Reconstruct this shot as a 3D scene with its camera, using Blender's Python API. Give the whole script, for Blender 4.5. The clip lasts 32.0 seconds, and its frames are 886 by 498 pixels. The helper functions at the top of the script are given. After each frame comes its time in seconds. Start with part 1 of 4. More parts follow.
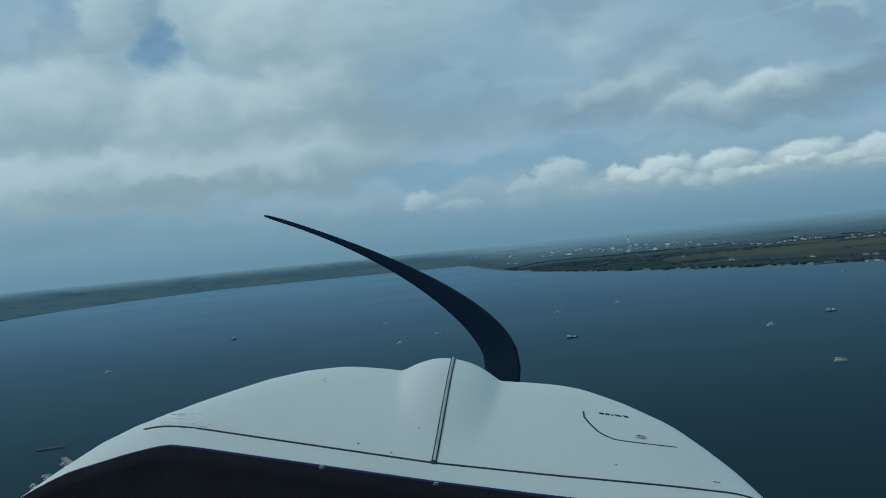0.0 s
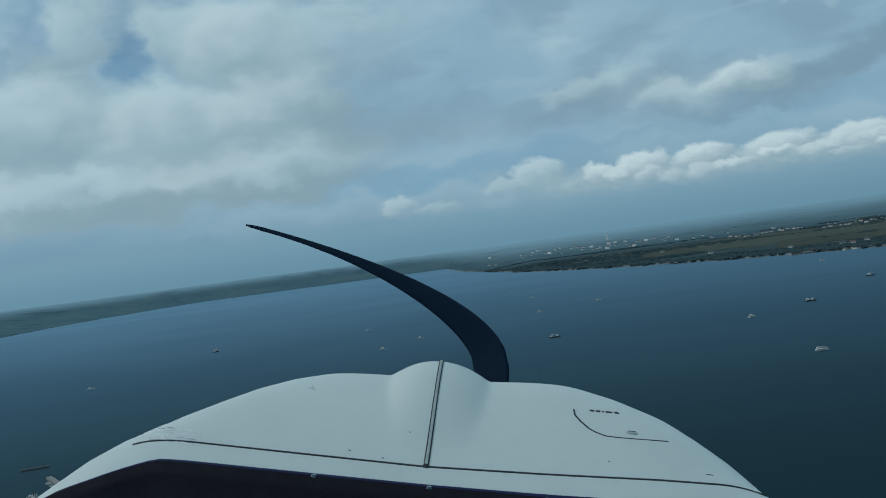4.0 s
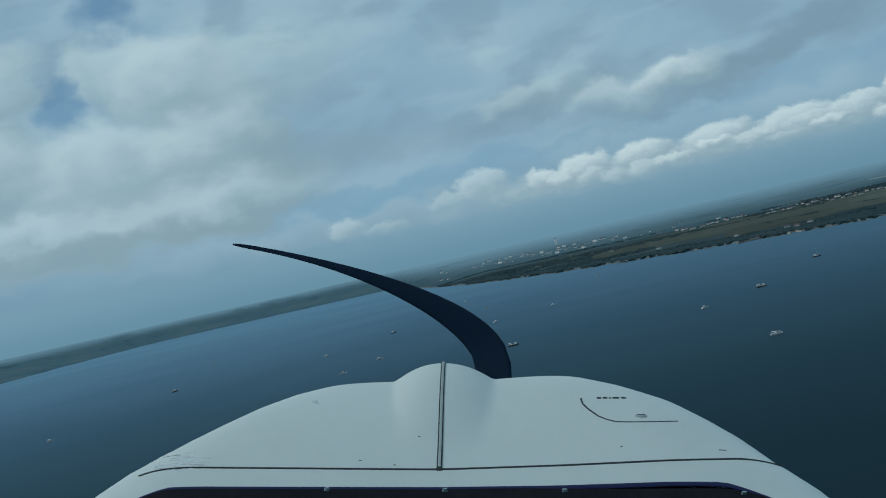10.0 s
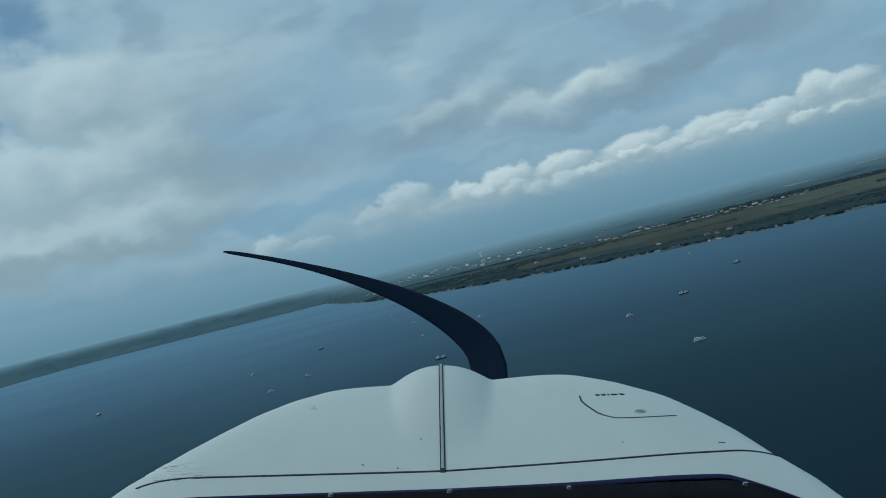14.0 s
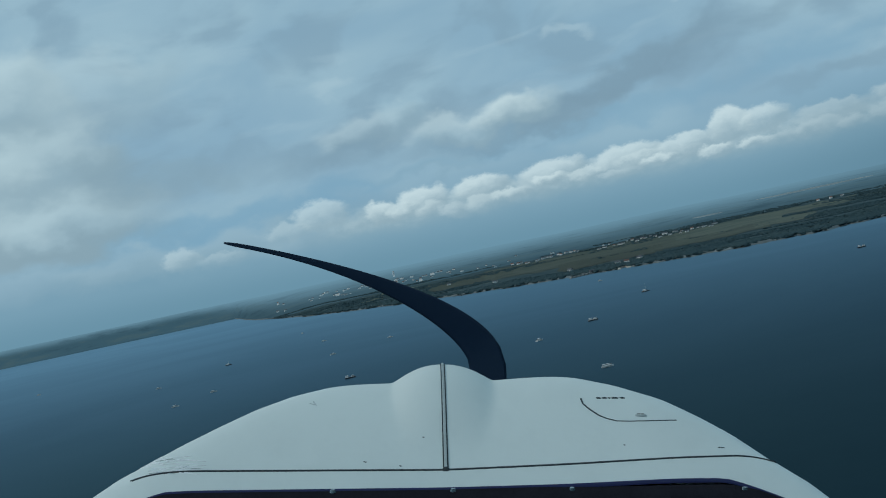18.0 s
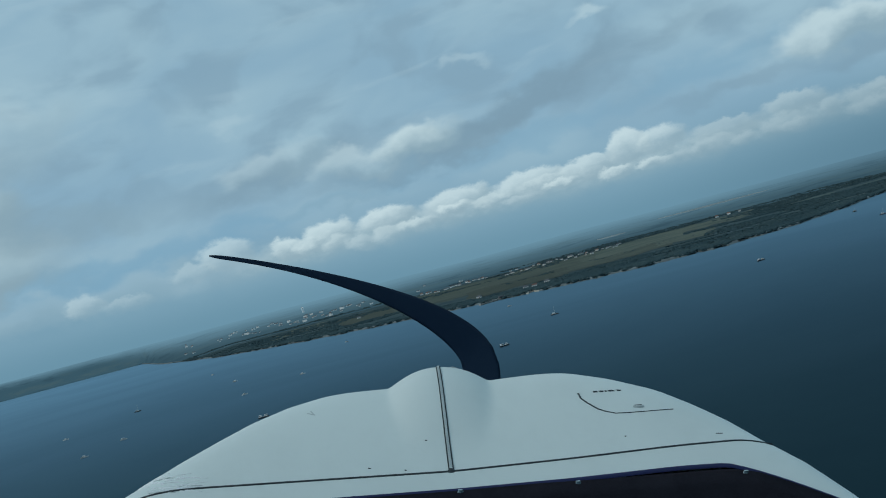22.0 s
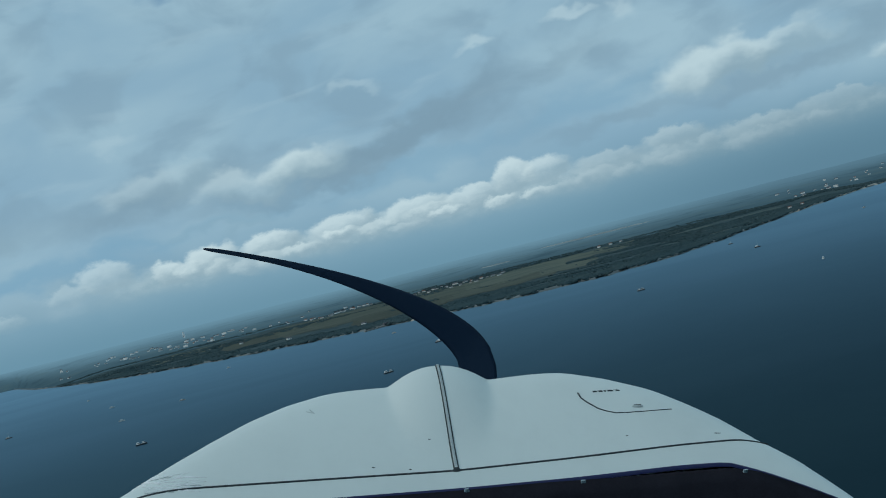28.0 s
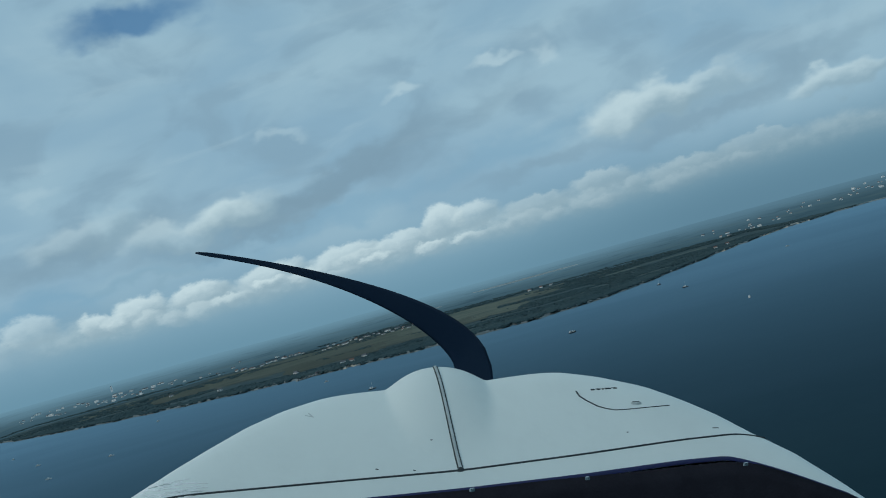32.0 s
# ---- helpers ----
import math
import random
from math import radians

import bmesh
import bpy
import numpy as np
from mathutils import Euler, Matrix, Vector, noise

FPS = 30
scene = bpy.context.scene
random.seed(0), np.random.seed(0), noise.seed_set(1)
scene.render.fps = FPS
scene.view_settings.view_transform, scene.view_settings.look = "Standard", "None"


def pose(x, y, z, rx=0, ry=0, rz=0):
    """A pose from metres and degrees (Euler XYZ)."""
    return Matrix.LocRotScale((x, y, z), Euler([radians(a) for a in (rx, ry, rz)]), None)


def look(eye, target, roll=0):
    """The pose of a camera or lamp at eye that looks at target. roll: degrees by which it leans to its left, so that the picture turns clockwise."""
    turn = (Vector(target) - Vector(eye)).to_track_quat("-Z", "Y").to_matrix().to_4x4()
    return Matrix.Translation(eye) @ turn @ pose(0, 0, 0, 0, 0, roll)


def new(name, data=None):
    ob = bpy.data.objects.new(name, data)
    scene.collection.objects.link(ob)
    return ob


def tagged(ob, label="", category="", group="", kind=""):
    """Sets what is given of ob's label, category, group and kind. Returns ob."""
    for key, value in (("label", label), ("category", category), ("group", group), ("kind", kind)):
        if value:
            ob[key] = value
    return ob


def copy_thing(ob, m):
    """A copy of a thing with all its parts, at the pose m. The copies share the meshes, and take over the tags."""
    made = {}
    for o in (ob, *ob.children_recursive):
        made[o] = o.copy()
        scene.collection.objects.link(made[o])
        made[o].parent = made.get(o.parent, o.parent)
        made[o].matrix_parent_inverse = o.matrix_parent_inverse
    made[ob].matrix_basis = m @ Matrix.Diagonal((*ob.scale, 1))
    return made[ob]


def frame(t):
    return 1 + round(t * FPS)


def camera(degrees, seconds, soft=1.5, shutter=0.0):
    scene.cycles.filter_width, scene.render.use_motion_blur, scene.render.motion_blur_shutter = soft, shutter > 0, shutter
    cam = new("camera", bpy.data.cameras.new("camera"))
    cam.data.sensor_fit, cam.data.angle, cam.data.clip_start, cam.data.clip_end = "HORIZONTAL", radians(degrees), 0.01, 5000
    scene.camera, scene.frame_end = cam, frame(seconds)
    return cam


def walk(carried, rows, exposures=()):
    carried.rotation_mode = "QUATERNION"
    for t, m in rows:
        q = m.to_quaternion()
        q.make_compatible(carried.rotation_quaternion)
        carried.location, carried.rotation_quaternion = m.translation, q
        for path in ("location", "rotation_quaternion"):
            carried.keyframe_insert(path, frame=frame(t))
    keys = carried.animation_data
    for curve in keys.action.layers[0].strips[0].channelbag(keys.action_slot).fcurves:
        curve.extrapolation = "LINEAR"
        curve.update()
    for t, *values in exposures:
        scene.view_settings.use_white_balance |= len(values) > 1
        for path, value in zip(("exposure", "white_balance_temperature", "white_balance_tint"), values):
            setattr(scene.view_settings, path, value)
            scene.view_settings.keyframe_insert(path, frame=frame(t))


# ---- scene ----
cam = camera(40.94, 32.0, soft=1.0)

# ---- the walk: the eye swings about the nose of the aircraft as the view banks and turns ----
ALT = 64.0                      # height over the bay
UNIT = 0.714                    # degrees to one unit of the chart of bearings and dips below
REF = (-2.0, 2.0, -12.0)   # how the nose lies: heading, pitch, bank


def turn(yaw, pitch, bank):
    return pose(0, 0, 0, 0, 0, -yaw) @ pose(0, 0, 0, 90 + pitch) @ pose(0, 0, 0, 0, 0, bank)


ROWS = [
    (0, 0.320, 0.025, 0.075, -10.66, 0.13, -5.50), (0.5, 0.310, 0.022, 0.077, -10.45, 0.08, -5.32), (1, 0.306, 0.026, 0.078, -10.24, 0.07, -6.06),
    (1.5, 0.304, 0.025, 0.075, -10.20, 0.14, -6.03), (2, 0.296, 0.020, 0.072, -10.08, 0.20, -5.44), (2.5, 0.285, 0.005, 0.064, -10.04, 0.42, -3.83),
    (3, 0.294, 0.012, 0.071, -10.17, 0.23, -4.40), (3.5, 0.316, 0.031, 0.074, -10.40, 0.16, -6.68), (5.5, 0.272, 0.028, 0.060, -9.10, 0.49, -8.27),
    (6, 0.275, 0.028, 0.053, -9.16, 0.67, -8.35), (6.5, 0.281, 0.032, 0.057, -9.23, 0.58, -8.84), (7, 0.287, 0.036, 0.050, -9.22, 0.73, -9.98),
    (7.5, 0.293, 0.041, 0.048, -9.09, 0.78, -11.69), (8, 0.279, 0.038, 0.050, -8.74, 0.74, -11.83), (8.5, 0.260, 0.034, 0.057, -8.31, 0.58, -11.61),
    (9, 0.246, 0.032, 0.055, -7.95, 0.63, -11.73), (9.5, 0.233, 0.029, 0.050, -7.54, 0.76, -12.28), (10, 0.219, 0.028, 0.057, -7.16, 0.57, -12.67),
    (10.5, 0.209, 0.026, 0.055, -6.82, 0.62, -13.24), (11, 0.188, 0.022, 0.052, -6.17, 0.71, -14.06), (11.5, 0.156, 0.017, 0.052, -5.49, 0.71, -13.59),
    (12, 0.107, 0.013, 0.058, -4.49, 0.59, -12.51), (12.5, 0.074, 0.011, 0.062, -3.76, 0.50, -12.17), (13, 0.065, 0.010, 0.064, -3.61, 0.44, -11.75),
    (13.5, 0.070, 0.011, 0.064, -3.64, 0.45, -12.26), (14, 0.076, 0.011, 0.066, -3.50, 0.40, -14.00), (14.5, 0.063, 0.010, 0.073, -3.16, 0.22, -14.18),
    (16.5, -0.039, 0.010, 0.081, -0.84, 0.04, -13.56), (17, -0.061, 0.009, 0.072, -0.31, 0.24, -13.61), (17.5, -0.085, 0.009, 0.069, 0.24, 0.31, -13.41),
    (18, -0.118, 0.012, 0.065, 0.80, 0.42, -12.02), (18.5, -0.153, 0.014, 0.060, 1.54, 0.53, -11.38), (19, -0.177, 0.016, 0.056, 2.24, 0.62, -12.26),
    (19.5, -0.178, 0.015, 0.053, 2.42, 0.71, -13.13), (20, -0.167, 0.010, 0.044, 2.34, 0.91, -14.39), (20.5, -0.186, 0.013, 0.042, 2.68, 0.97, -13.60),
    (21, -0.242, 0.023, 0.049, 3.96, 0.79, -13.21), (21.5, -0.288, 0.031, 0.051, 5.08, 0.73, -13.22), (22, -0.294, 0.028, 0.046, 5.48, 0.85, -14.83),
    (22.5, -0.285, 0.021, 0.038, 5.44, 1.04, -16.07), (23, -0.305, 0.026, 0.039, 5.87, 1.01, -15.78), (23.5, -0.353, 0.040, 0.039, 6.89, 0.99, -14.78),
    (24, -0.375, 0.047, 0.041, 7.38, 0.92, -14.35), (24.5, -0.410, 0.056, 0.036, 8.22, 1.04, -14.22), (26.5, -0.466, 0.075, 0.036, 9.55, 1.00, -13.82),
    (27, -0.485, 0.082, 0.039, 10.01, 0.93, -13.67), (27.5, -0.506, 0.091, 0.045, 10.56, 0.76, -13.66), (28, -0.527, 0.098, 0.046, 11.15, 0.72, -14.05),
    (28.5, -0.550, 0.106, 0.045, 11.79, 0.74, -14.35), (29, -0.566, 0.112, 0.043, 12.23, 0.77, -14.58), (29.5, -0.587, 0.123, 0.035, 12.66, 0.96, -13.71),
    (30, -0.608, 0.131, 0.022, 13.19, 1.26, -13.64), (30.5, -0.628, 0.141, 0.015, 13.66, 1.44, -13.18), (31, -0.655, 0.153, 0.003, 14.37, 1.72, -13.21),
    (31.5, -0.666, 0.156, -0.004, 14.74, 1.89, -13.78), (32, -0.666, 0.149, -0.010, 14.94, 2.03, -15.31),
]


def eye_row(t, x, y, z, yaw, pitch, bank):
    return t, Matrix.Translation((x, y, ALT + z)) @ turn(yaw, pitch, bank)


walk(cam, [eye_row(*r) for r in ROWS], exposures=((0, -0.03), (14, -0.03), (19, 0.05), (32, 0.05)))

# ---- world ----
SUN_AZ, SUN_EL = -112.0, 40.0
world = bpy.data.worlds.new("sky")
scene.world = world
world.use_nodes = True


class Net:
    """Short hand for node trees."""

    def __init__(self, tree):
        self.t = tree

    def n(self, kind, **kw):
        nd = self.t.nodes.new(kind)
        for k, v in kw.items():
            if k == "op":
                nd.operation = v
            elif k == "blend":
                nd.blend_type = v
            elif k == "data":
                nd.data_type = v
        return nd

    def put(self, sock, v):
        if hasattr(v, "links"):
            self.t.links.new(v, sock)
        elif v is not None:
            sock.default_value = v

    def m(self, op, a, b=None, c=None, clamp=False):
        nd = self.n("ShaderNodeMath", op=op)
        nd.use_clamp = clamp
        for s, v in zip(nd.inputs, (a, b, c)):
            self.put(s, v)
        return nd.outputs[0]

    def noise(self, vec, scale, detail=5.0, rough=0.55, distort=0.0):
        nd = self.n("ShaderNodeTexNoise")
        self.put(nd.inputs["Vector"], vec)
        nd.inputs["Scale"].default_value = scale
        nd.inputs["Detail"].default_value = detail
        nd.inputs["Roughness"].default_value = rough
        nd.inputs["Distortion"].default_value = distort
        return nd.outputs[0]

    def step(self, v, lo, hi):
        nd = self.n("ShaderNodeMapRange")
        nd.interpolation_type = "SMOOTHSTEP"
        self.put(nd.inputs[0], v)
        nd.inputs[1].default_value, nd.inputs[2].default_value = lo, hi
        return nd.outputs[0]

    def mix(self, f, a, b):
        nd = self.n("ShaderNodeMix", data="RGBA")
        self.put(nd.inputs[0], f)
        self.put(nd.inputs[6], a)
        self.put(nd.inputs[7], b)
        return nd.outputs[2]

    def vec(self, x, y, z):
        nd = self.n("ShaderNodeCombineXYZ")
        for s, v in zip(nd.inputs, (x, y, z)):
            self.put(s, v)
        return nd.outputs[0]


def rgb(r, g, b):
    return (r, g, b, 1.0)


def build_sky():
    w = Net(world.node_tree)
    world.node_tree.nodes.clear()
    co = w.n("ShaderNodeTexCoord").outputs["Generated"]
    sep = w.n("ShaderNodeSeparateXYZ")
    w.put(sep.inputs[0], co)
    x, y, z = sep.outputs
    az = w.m("MULTIPLY", w.m("ARCTAN2", x, y), 57.29578 / UNIT)
    el = w.m("MULTIPLY", w.m("ARCSINE", z), 57.29578 / UNIT)
    nishita = w.n("ShaderNodeTexSky")
    nishita.sky_type = "NISHITA"
    nishita.sun_disc = False
    nishita.sun_elevation, nishita.sun_rotation = radians(SUN_EL), radians(SUN_AZ)
    clear = w.n("ShaderNodeVectorMath", op="MULTIPLY")
    w.put(clear.inputs[0], nishita.outputs[0])
    clear.inputs[1].default_value = (0.022, 0.054, 0.076)

    def chart(lift, stretch=1.5, lean=0.0):
        """The chart of bearings and heights, its heights stretched and its rows leaning."""
        return w.vec(az, w.m("MULTIPLY", w.m("SUBTRACT", el, w.m("MULTIPLY", az, lean)), stretch), lift)

    # broad soft folds, streaks of the layer cloud, and the finer ragged edge
    fold_a = w.noise(chart(0.0, 2.0, 0.03), 0.070, 4.0, 0.45, 0.3)
    fold_b = w.noise(chart(31.0, 1.8, 0.03), 0.16, 4.0, 0.48, 0.4)
    streak = w.noise(chart(21.0, 4.5, 0.10), 0.11, 5.0, 0.50, 0.6)
    rag_a = w.noise(chart(7.0), 0.42, 5.0, 0.58)
    rag_b = w.noise(chart(17.0), 0.42, 5.0, 0.58)
    curl_a = w.noise(chart(47.0), 1.25, 4.0, 0.55)
    curl_b = w.noise(chart(57.0), 1.25, 4.0, 0.55)

    mild_a = w.noise(chart(77.0), 0.30, 3.0, 0.48)
    mild_b = w.noise(chart(87.0), 0.30, 3.0, 0.48)

    def shifted(one, two, big, small):
        a = w.m("ADD", w.m("MULTIPLY_ADD", w.m("SUBTRACT", one, 0.5), big, az), w.m("MULTIPLY", w.m("SUBTRACT", curl_a, 0.5), small))
        e = w.m("ADD", w.m("MULTIPLY_ADD", w.m("SUBTRACT", two, 0.5), big * 0.7, el), w.m("MULTIPLY", w.m("SUBTRACT", curl_b, 0.5), small * 0.8))
        return w.vec(a, e, 0.0)

    soft_place, crisp_place = shifted(mild_a, mild_b, 5.0, 0.7), shifted(rag_a, rag_b, 1.5, 1.0)

    def patch(place, a, e, ra, re, tilt=0.0):
        """Distance from the middle of a patch of sky, in its own radii, and the place within it."""
        turned = place
        if tilt:
            rot = w.n("ShaderNodeVectorRotate")
            rot.rotation_type = "Z_AXIS"
            w.put(rot.inputs["Vector"], place)
            rot.inputs["Center"].default_value = (a, e, 0)
            rot.inputs["Angle"].default_value = -radians(tilt)
            turned = rot.outputs[0]
        nd = w.n("ShaderNodeVectorMath", op="MULTIPLY_ADD")
        w.put(nd.inputs[0], turned)
        nd.inputs[1].default_value = (1 / ra, 1 / re, 0)
        nd.inputs[2].default_value = (-a / ra, -e / re, 0)
        far = w.n("ShaderNodeVectorMath", op="LENGTH")
        w.put(far.inputs[0], nd.outputs[0])
        return far.outputs["Value"], nd.outputs[0]

    def blob(a, e, ra, re, soft=1.2, tilt=0.0):
        return w.step(patch(soft_place, a, e, ra, re, tilt)[0], 1.0 + soft * 0.5, 1.0 - soft * 0.5)

    def puff(sky, place, a, e, ra, re, lit, dim, crisp, amount, lean=0.45):
        """One rounded head of cloud: bright over its shoulder towards the sun, grey towards its foot."""
        far, at = patch(place, a, e, ra, re)
        dot = w.n("ShaderNodeVectorMath", op="DOT_PRODUCT")
        w.put(dot.inputs[0], at)
        dot.inputs[1].default_value = (-lean, 1.0, 0)
        tone = w.mix(w.step(dot.outputs["Value"], -0.75, 0.85), dim, lit)
        return w.mix(w.m("MULTIPLY", w.step(far, 1.0 + crisp, 1.0 - crisp), amount), sky, tone)

    # haze, then the grey-blue layer with paler and darker folds
    sky = w.mix(w.step(el, -0.3, 7.5), rgb(0.142, 0.280, 0.370), rgb(0.240, 0.395, 0.508))
    sky = w.mix(w.m("MULTIPLY", w.step(el, 1.5, 8.0), w.m("MULTIPLY", w.step(fold_a, 0.36, 0.64), 0.75)), sky, rgb(0.330, 0.490, 0.575))
    sky = w.mix(w.m("MULTIPLY", w.step(el, 5.0, 10.0), w.m("MULTIPLY", w.step(fold_b, 0.56, 0.36), 0.65)), sky, rgb(0.212, 0.340, 0.435))
    sky = w.mix(w.m("MULTIPLY", w.step(el, 4.0, 9.0), w.m("MULTIPLY", w.step(streak, 0.52, 0.72), 0.28)), sky, rgb(0.365, 0.520, 0.600))
    # the long pale-blue rift under the layer
    for a, e, ra, re, tilt, f in ((-11.0, 5.5, 10.0, 0.8, 3.0, 0.6), (-16.0, 4.9, 5.0, 1.1, 0.0, 0.45), (3.0, 6.5, 7.0, 0.5, 4.0, 0.5), (15.0, 6.9, 6.0, 0.7, 4.0, 0.45), (28.0, 8.2, 6.0, 0.8, 3.0, 0.4)):
        sky = w.mix(w.m("MULTIPLY", blob(a, e, ra, re, 1.3, tilt), f), sky, rgb(0.188, 0.360, 0.492))
    # heaped cloud over the western shore, its flat base over the haze
    pale, shade = rgb(0.470, 0.618, 0.664), rgb(0.262, 0.385, 0.450)
    for a, e, ra, re, f in ((-36.0, 6.6, 11.0, 2.4, 0.75), (-24.5, 7.0, 8.0, 2.3, 0.75), (-40.0, 11.5, 7.0, 3.2, 0.75), (-30.0, 10.6, 5.5, 3.0, 0.75), (-23.0, 11.2, 4.6, 2.8, 0.8),
                            (-36.5, 16.5, 3.2, 2.6, 0.6), (-29.0, 16.5, 3.0, 2.4, 0.6), (-25.0, 15.6, 4.2, 3.2, 0.8), (-18.5, 15.0, 4.5, 2.6, 0.4)):
        sky = puff(sky, soft_place, a, e, ra, re, pale, shade, 0.34, f)
    for a, e, ra, re, f in ((-33.5, 5.6, 9.0, 0.8, 0.5), (-22.0, 5.5, 5.0, 0.7, 0.5), (-19.0, 9.6, 2.0, 1.6, 0.45), (-16.5, 8.6, 5.0, 0.9, 0.4)):
        sky = w.mix(w.m("MULTIPLY", blob(a, e, ra, re, 1.4), f), sky, rgb(0.225, 0.335, 0.395))
    # thin pale cloud low in the haze
    for a, e, ra, re, f in ((-13.0, 3.4, 5.0, 1.3, 0.45), (-7.0, 2.9, 4.0, 1.0, 0.45), (-19.0, 3.6, 4.0, 0.9, 0.30), (-25.0, 3.4, 6.0, 0.9, 0.25), (1.0, 6.3, 4.0, 0.6, 0.35)):
        sky = puff(sky, soft_place, a, e, ra, re, rgb(0.330, 0.470, 0.545), rgb(0.250, 0.385, 0.460), 0.40, f)
    # gaps of blue
    for a, e, ra, re, f in ((-32.5, 15.2, 1.0, 1.7, 0.5), (-28.6, 21.2, 1.7, 1.8, 0.6), (-38.5, 17.4, 1.1, 1.8, 0.4), (4.6, 22.6, 4.0, 1.0, 0.75), (50.0, 15.0, 4.0, 2.5, 0.45)):
        sky = w.mix(w.m("MULTIPLY", blob(a, e, ra, re, 1.3), f), sky, clear.outputs[0])
    # grey folds and bright heads of the middle cloud
    for a, e, ra, re, tilt, f in ((15.5, 9.3, 6.0, 0.9, 18.0, 0.75), (11.0, 7.9, 3.0, 0.8, 8.0, 0.5), (-2.5, 8.6, 5.5, 0.9, 6.0, 0.55), (6.5, 7.1, 5.0, 0.6, 0.0, 0.55), (24.0, 10.6, 6.0, 0.8, 12.0, 0.35),
                                  (40.0, 6.7, 6.0, 0.7, 6.0, 0.55), (30.0, 6.6, 5.0, 0.5, 4.0, 0.4), (47.0, 8.4, 5.0, 0.8, 8.0, 0.4)):
        sky = w.mix(w.m("MULTIPLY", blob(a, e, ra, re, 1.4, tilt), f), sky, rgb(0.190, 0.300, 0.380))
    bright, grey = rgb(0.500, 0.640, 0.680), rgb(0.250, 0.375, 0.445)
    for a, e, ra, re, f in ((7.8, 8.7, 2.9, 1.35, 0.95), (4.0, 8.2, 3.2, 1.0, 0.5), (-1.5, 9.7, 3.5, 1.2, 0.4), (36.6, 8.3, 3.6, 1.35, 0.9), (40.5, 8.6, 2.8, 0.9, 0.6), (49.0, 6.5, 3.0, 0.8, 0.7)):
        sky = puff(sky, soft_place, a, e, ra, re, bright, grey, 0.34, f)
    for a, e, ra, re, f in ((21.2, 13.9, 1.3, 0.45, 0.6), (28.0, 14.2, 1.3, 0.35, 0.6), (31.2, 13.9, 0.9, 0.9, 0.5), (12.0, 13.0, 1.6, 0.4, 0.35), (-4.0, 12.6, 1.6, 0.5, 0.3)):
        sky = w.mix(w.m("MULTIPLY", blob(a, e, ra, re, 1.2), f), sky, rgb(0.450, 0.600, 0.660))
    # the bank of cumulus low over the land: a grey body with a flat base, and rounded heads before it
    body = w.m("MULTIPLY", w.m("MULTIPLY", w.step(az, -8.5, -3.5), w.step(az, 60.0, 50.0)), w.m("MULTIPLY", w.step(w.m("MULTIPLY_ADD", w.m("SUBTRACT", rag_a, 0.5), 1.6, el), 1.5, 2.9), w.step(w.m("MULTIPLY_ADD", w.m("SUBTRACT", rag_b, 0.5), 1.8, el), 4.6, 3.6)))
    sky = w.mix(w.m("MULTIPLY", body, 0.8), sky, w.mix(w.step(w.m("MULTIPLY_ADD", w.m("SUBTRACT", curl_a, 0.5), 2.4, el), 2.4, 4.4), rgb(0.265, 0.395, 0.460), rgb(0.400, 0.530, 0.580)))
    white, foot = rgb(0.580, 0.710, 0.735), rgb(0.275, 0.400, 0.465)
    dull = rgb(0.420, 0.550, 0.600)
    rnd = random.Random(8)
    heads = [(-16.0, 3.4, 1.2, 0.8, 0.40), (-13.4, 2.9, 1.6, 0.6, 0.25), (-6.4, 4.5, 1.8, 1.0, 0.60), (-9.0, 3.8, 1.6, 0.6, 0.3), (-2.4, 3.8, 1.2, 0.8, 0.9), (0.6, 4.1, 1.7, 0.95, 0.9), (4.6, 4.1, 2.0, 0.85, 0.9), (9.6, 4.15, 2.3, 0.85, 0.85),
             (14.6, 4.0, 2.4, 0.85, 0.85), (18.5, 4.0, 2.0, 0.8, 0.8), (21.4, 4.7, 1.3, 1.25, 0.9), (23.6, 4.6, 1.8, 0.9, 0.75), (28.0, 4.1, 2.2, 0.7, 0.7), (32.4, 4.5, 2.0, 0.75, 0.8), (38.0, 3.8, 2.4, 0.6, 0.7), (43.0, 4.2, 2.6, 0.6, 0.6)]
    for a, e, ra, re, f in heads:
        sky = puff(sky, crisp_place, a, e, ra, re, white if a < 24 else dull, foot, 0.22, f * 0.92)
    for i in range(26):
        a = -2.5 + 46.0 * (i + rnd.uniform(-0.4, 0.4)) / 26
        sky = puff(sky, crisp_place, a, rnd.uniform(3.0, 3.75), rnd.uniform(0.8, 1.7), rnd.uniform(0.35, 0.6), white if a < 24 and i % 3 else dull, foot, 0.26, rnd.uniform(0.45, 0.8))
    # the air thickens under the base of the bank
    sky = w.mix(w.m("MULTIPLY", w.step(w.m("MULTIPLY_ADD", w.m("SUBTRACT", rag_b, 0.5), 1.0, el), 3.3, 1.9), 0.85), sky, w.mix(w.step(el, 0.0, 3.0), rgb(0.142, 0.280, 0.370), rgb(0.196, 0.345, 0.442)))
    # the murk over the eastern shore
    sky = w.mix(w.m("MULTIPLY", w.m("MULTIPLY", w.step(az, 18.0, 42.0), w.step(el, 6.5, 0.0)), 0.85), sky, rgb(0.104, 0.212, 0.288))
    # below the horizon: the colour of the bay
    sky = w.mix(w.step(el, 0.0, -1.0), sky, rgb(0.03, 0.06, 0.09))
    bg = w.n("ShaderNodeBackground")
    tint = w.n("ShaderNodeVectorMath", op="MULTIPLY")
    w.put(tint.inputs[0], sky)
    tint.inputs[1].default_value = (0.985, 1.005, 1.02)
    w.put(bg.inputs[0], tint.outputs[0])
    bg.inputs[1].default_value = 1.0
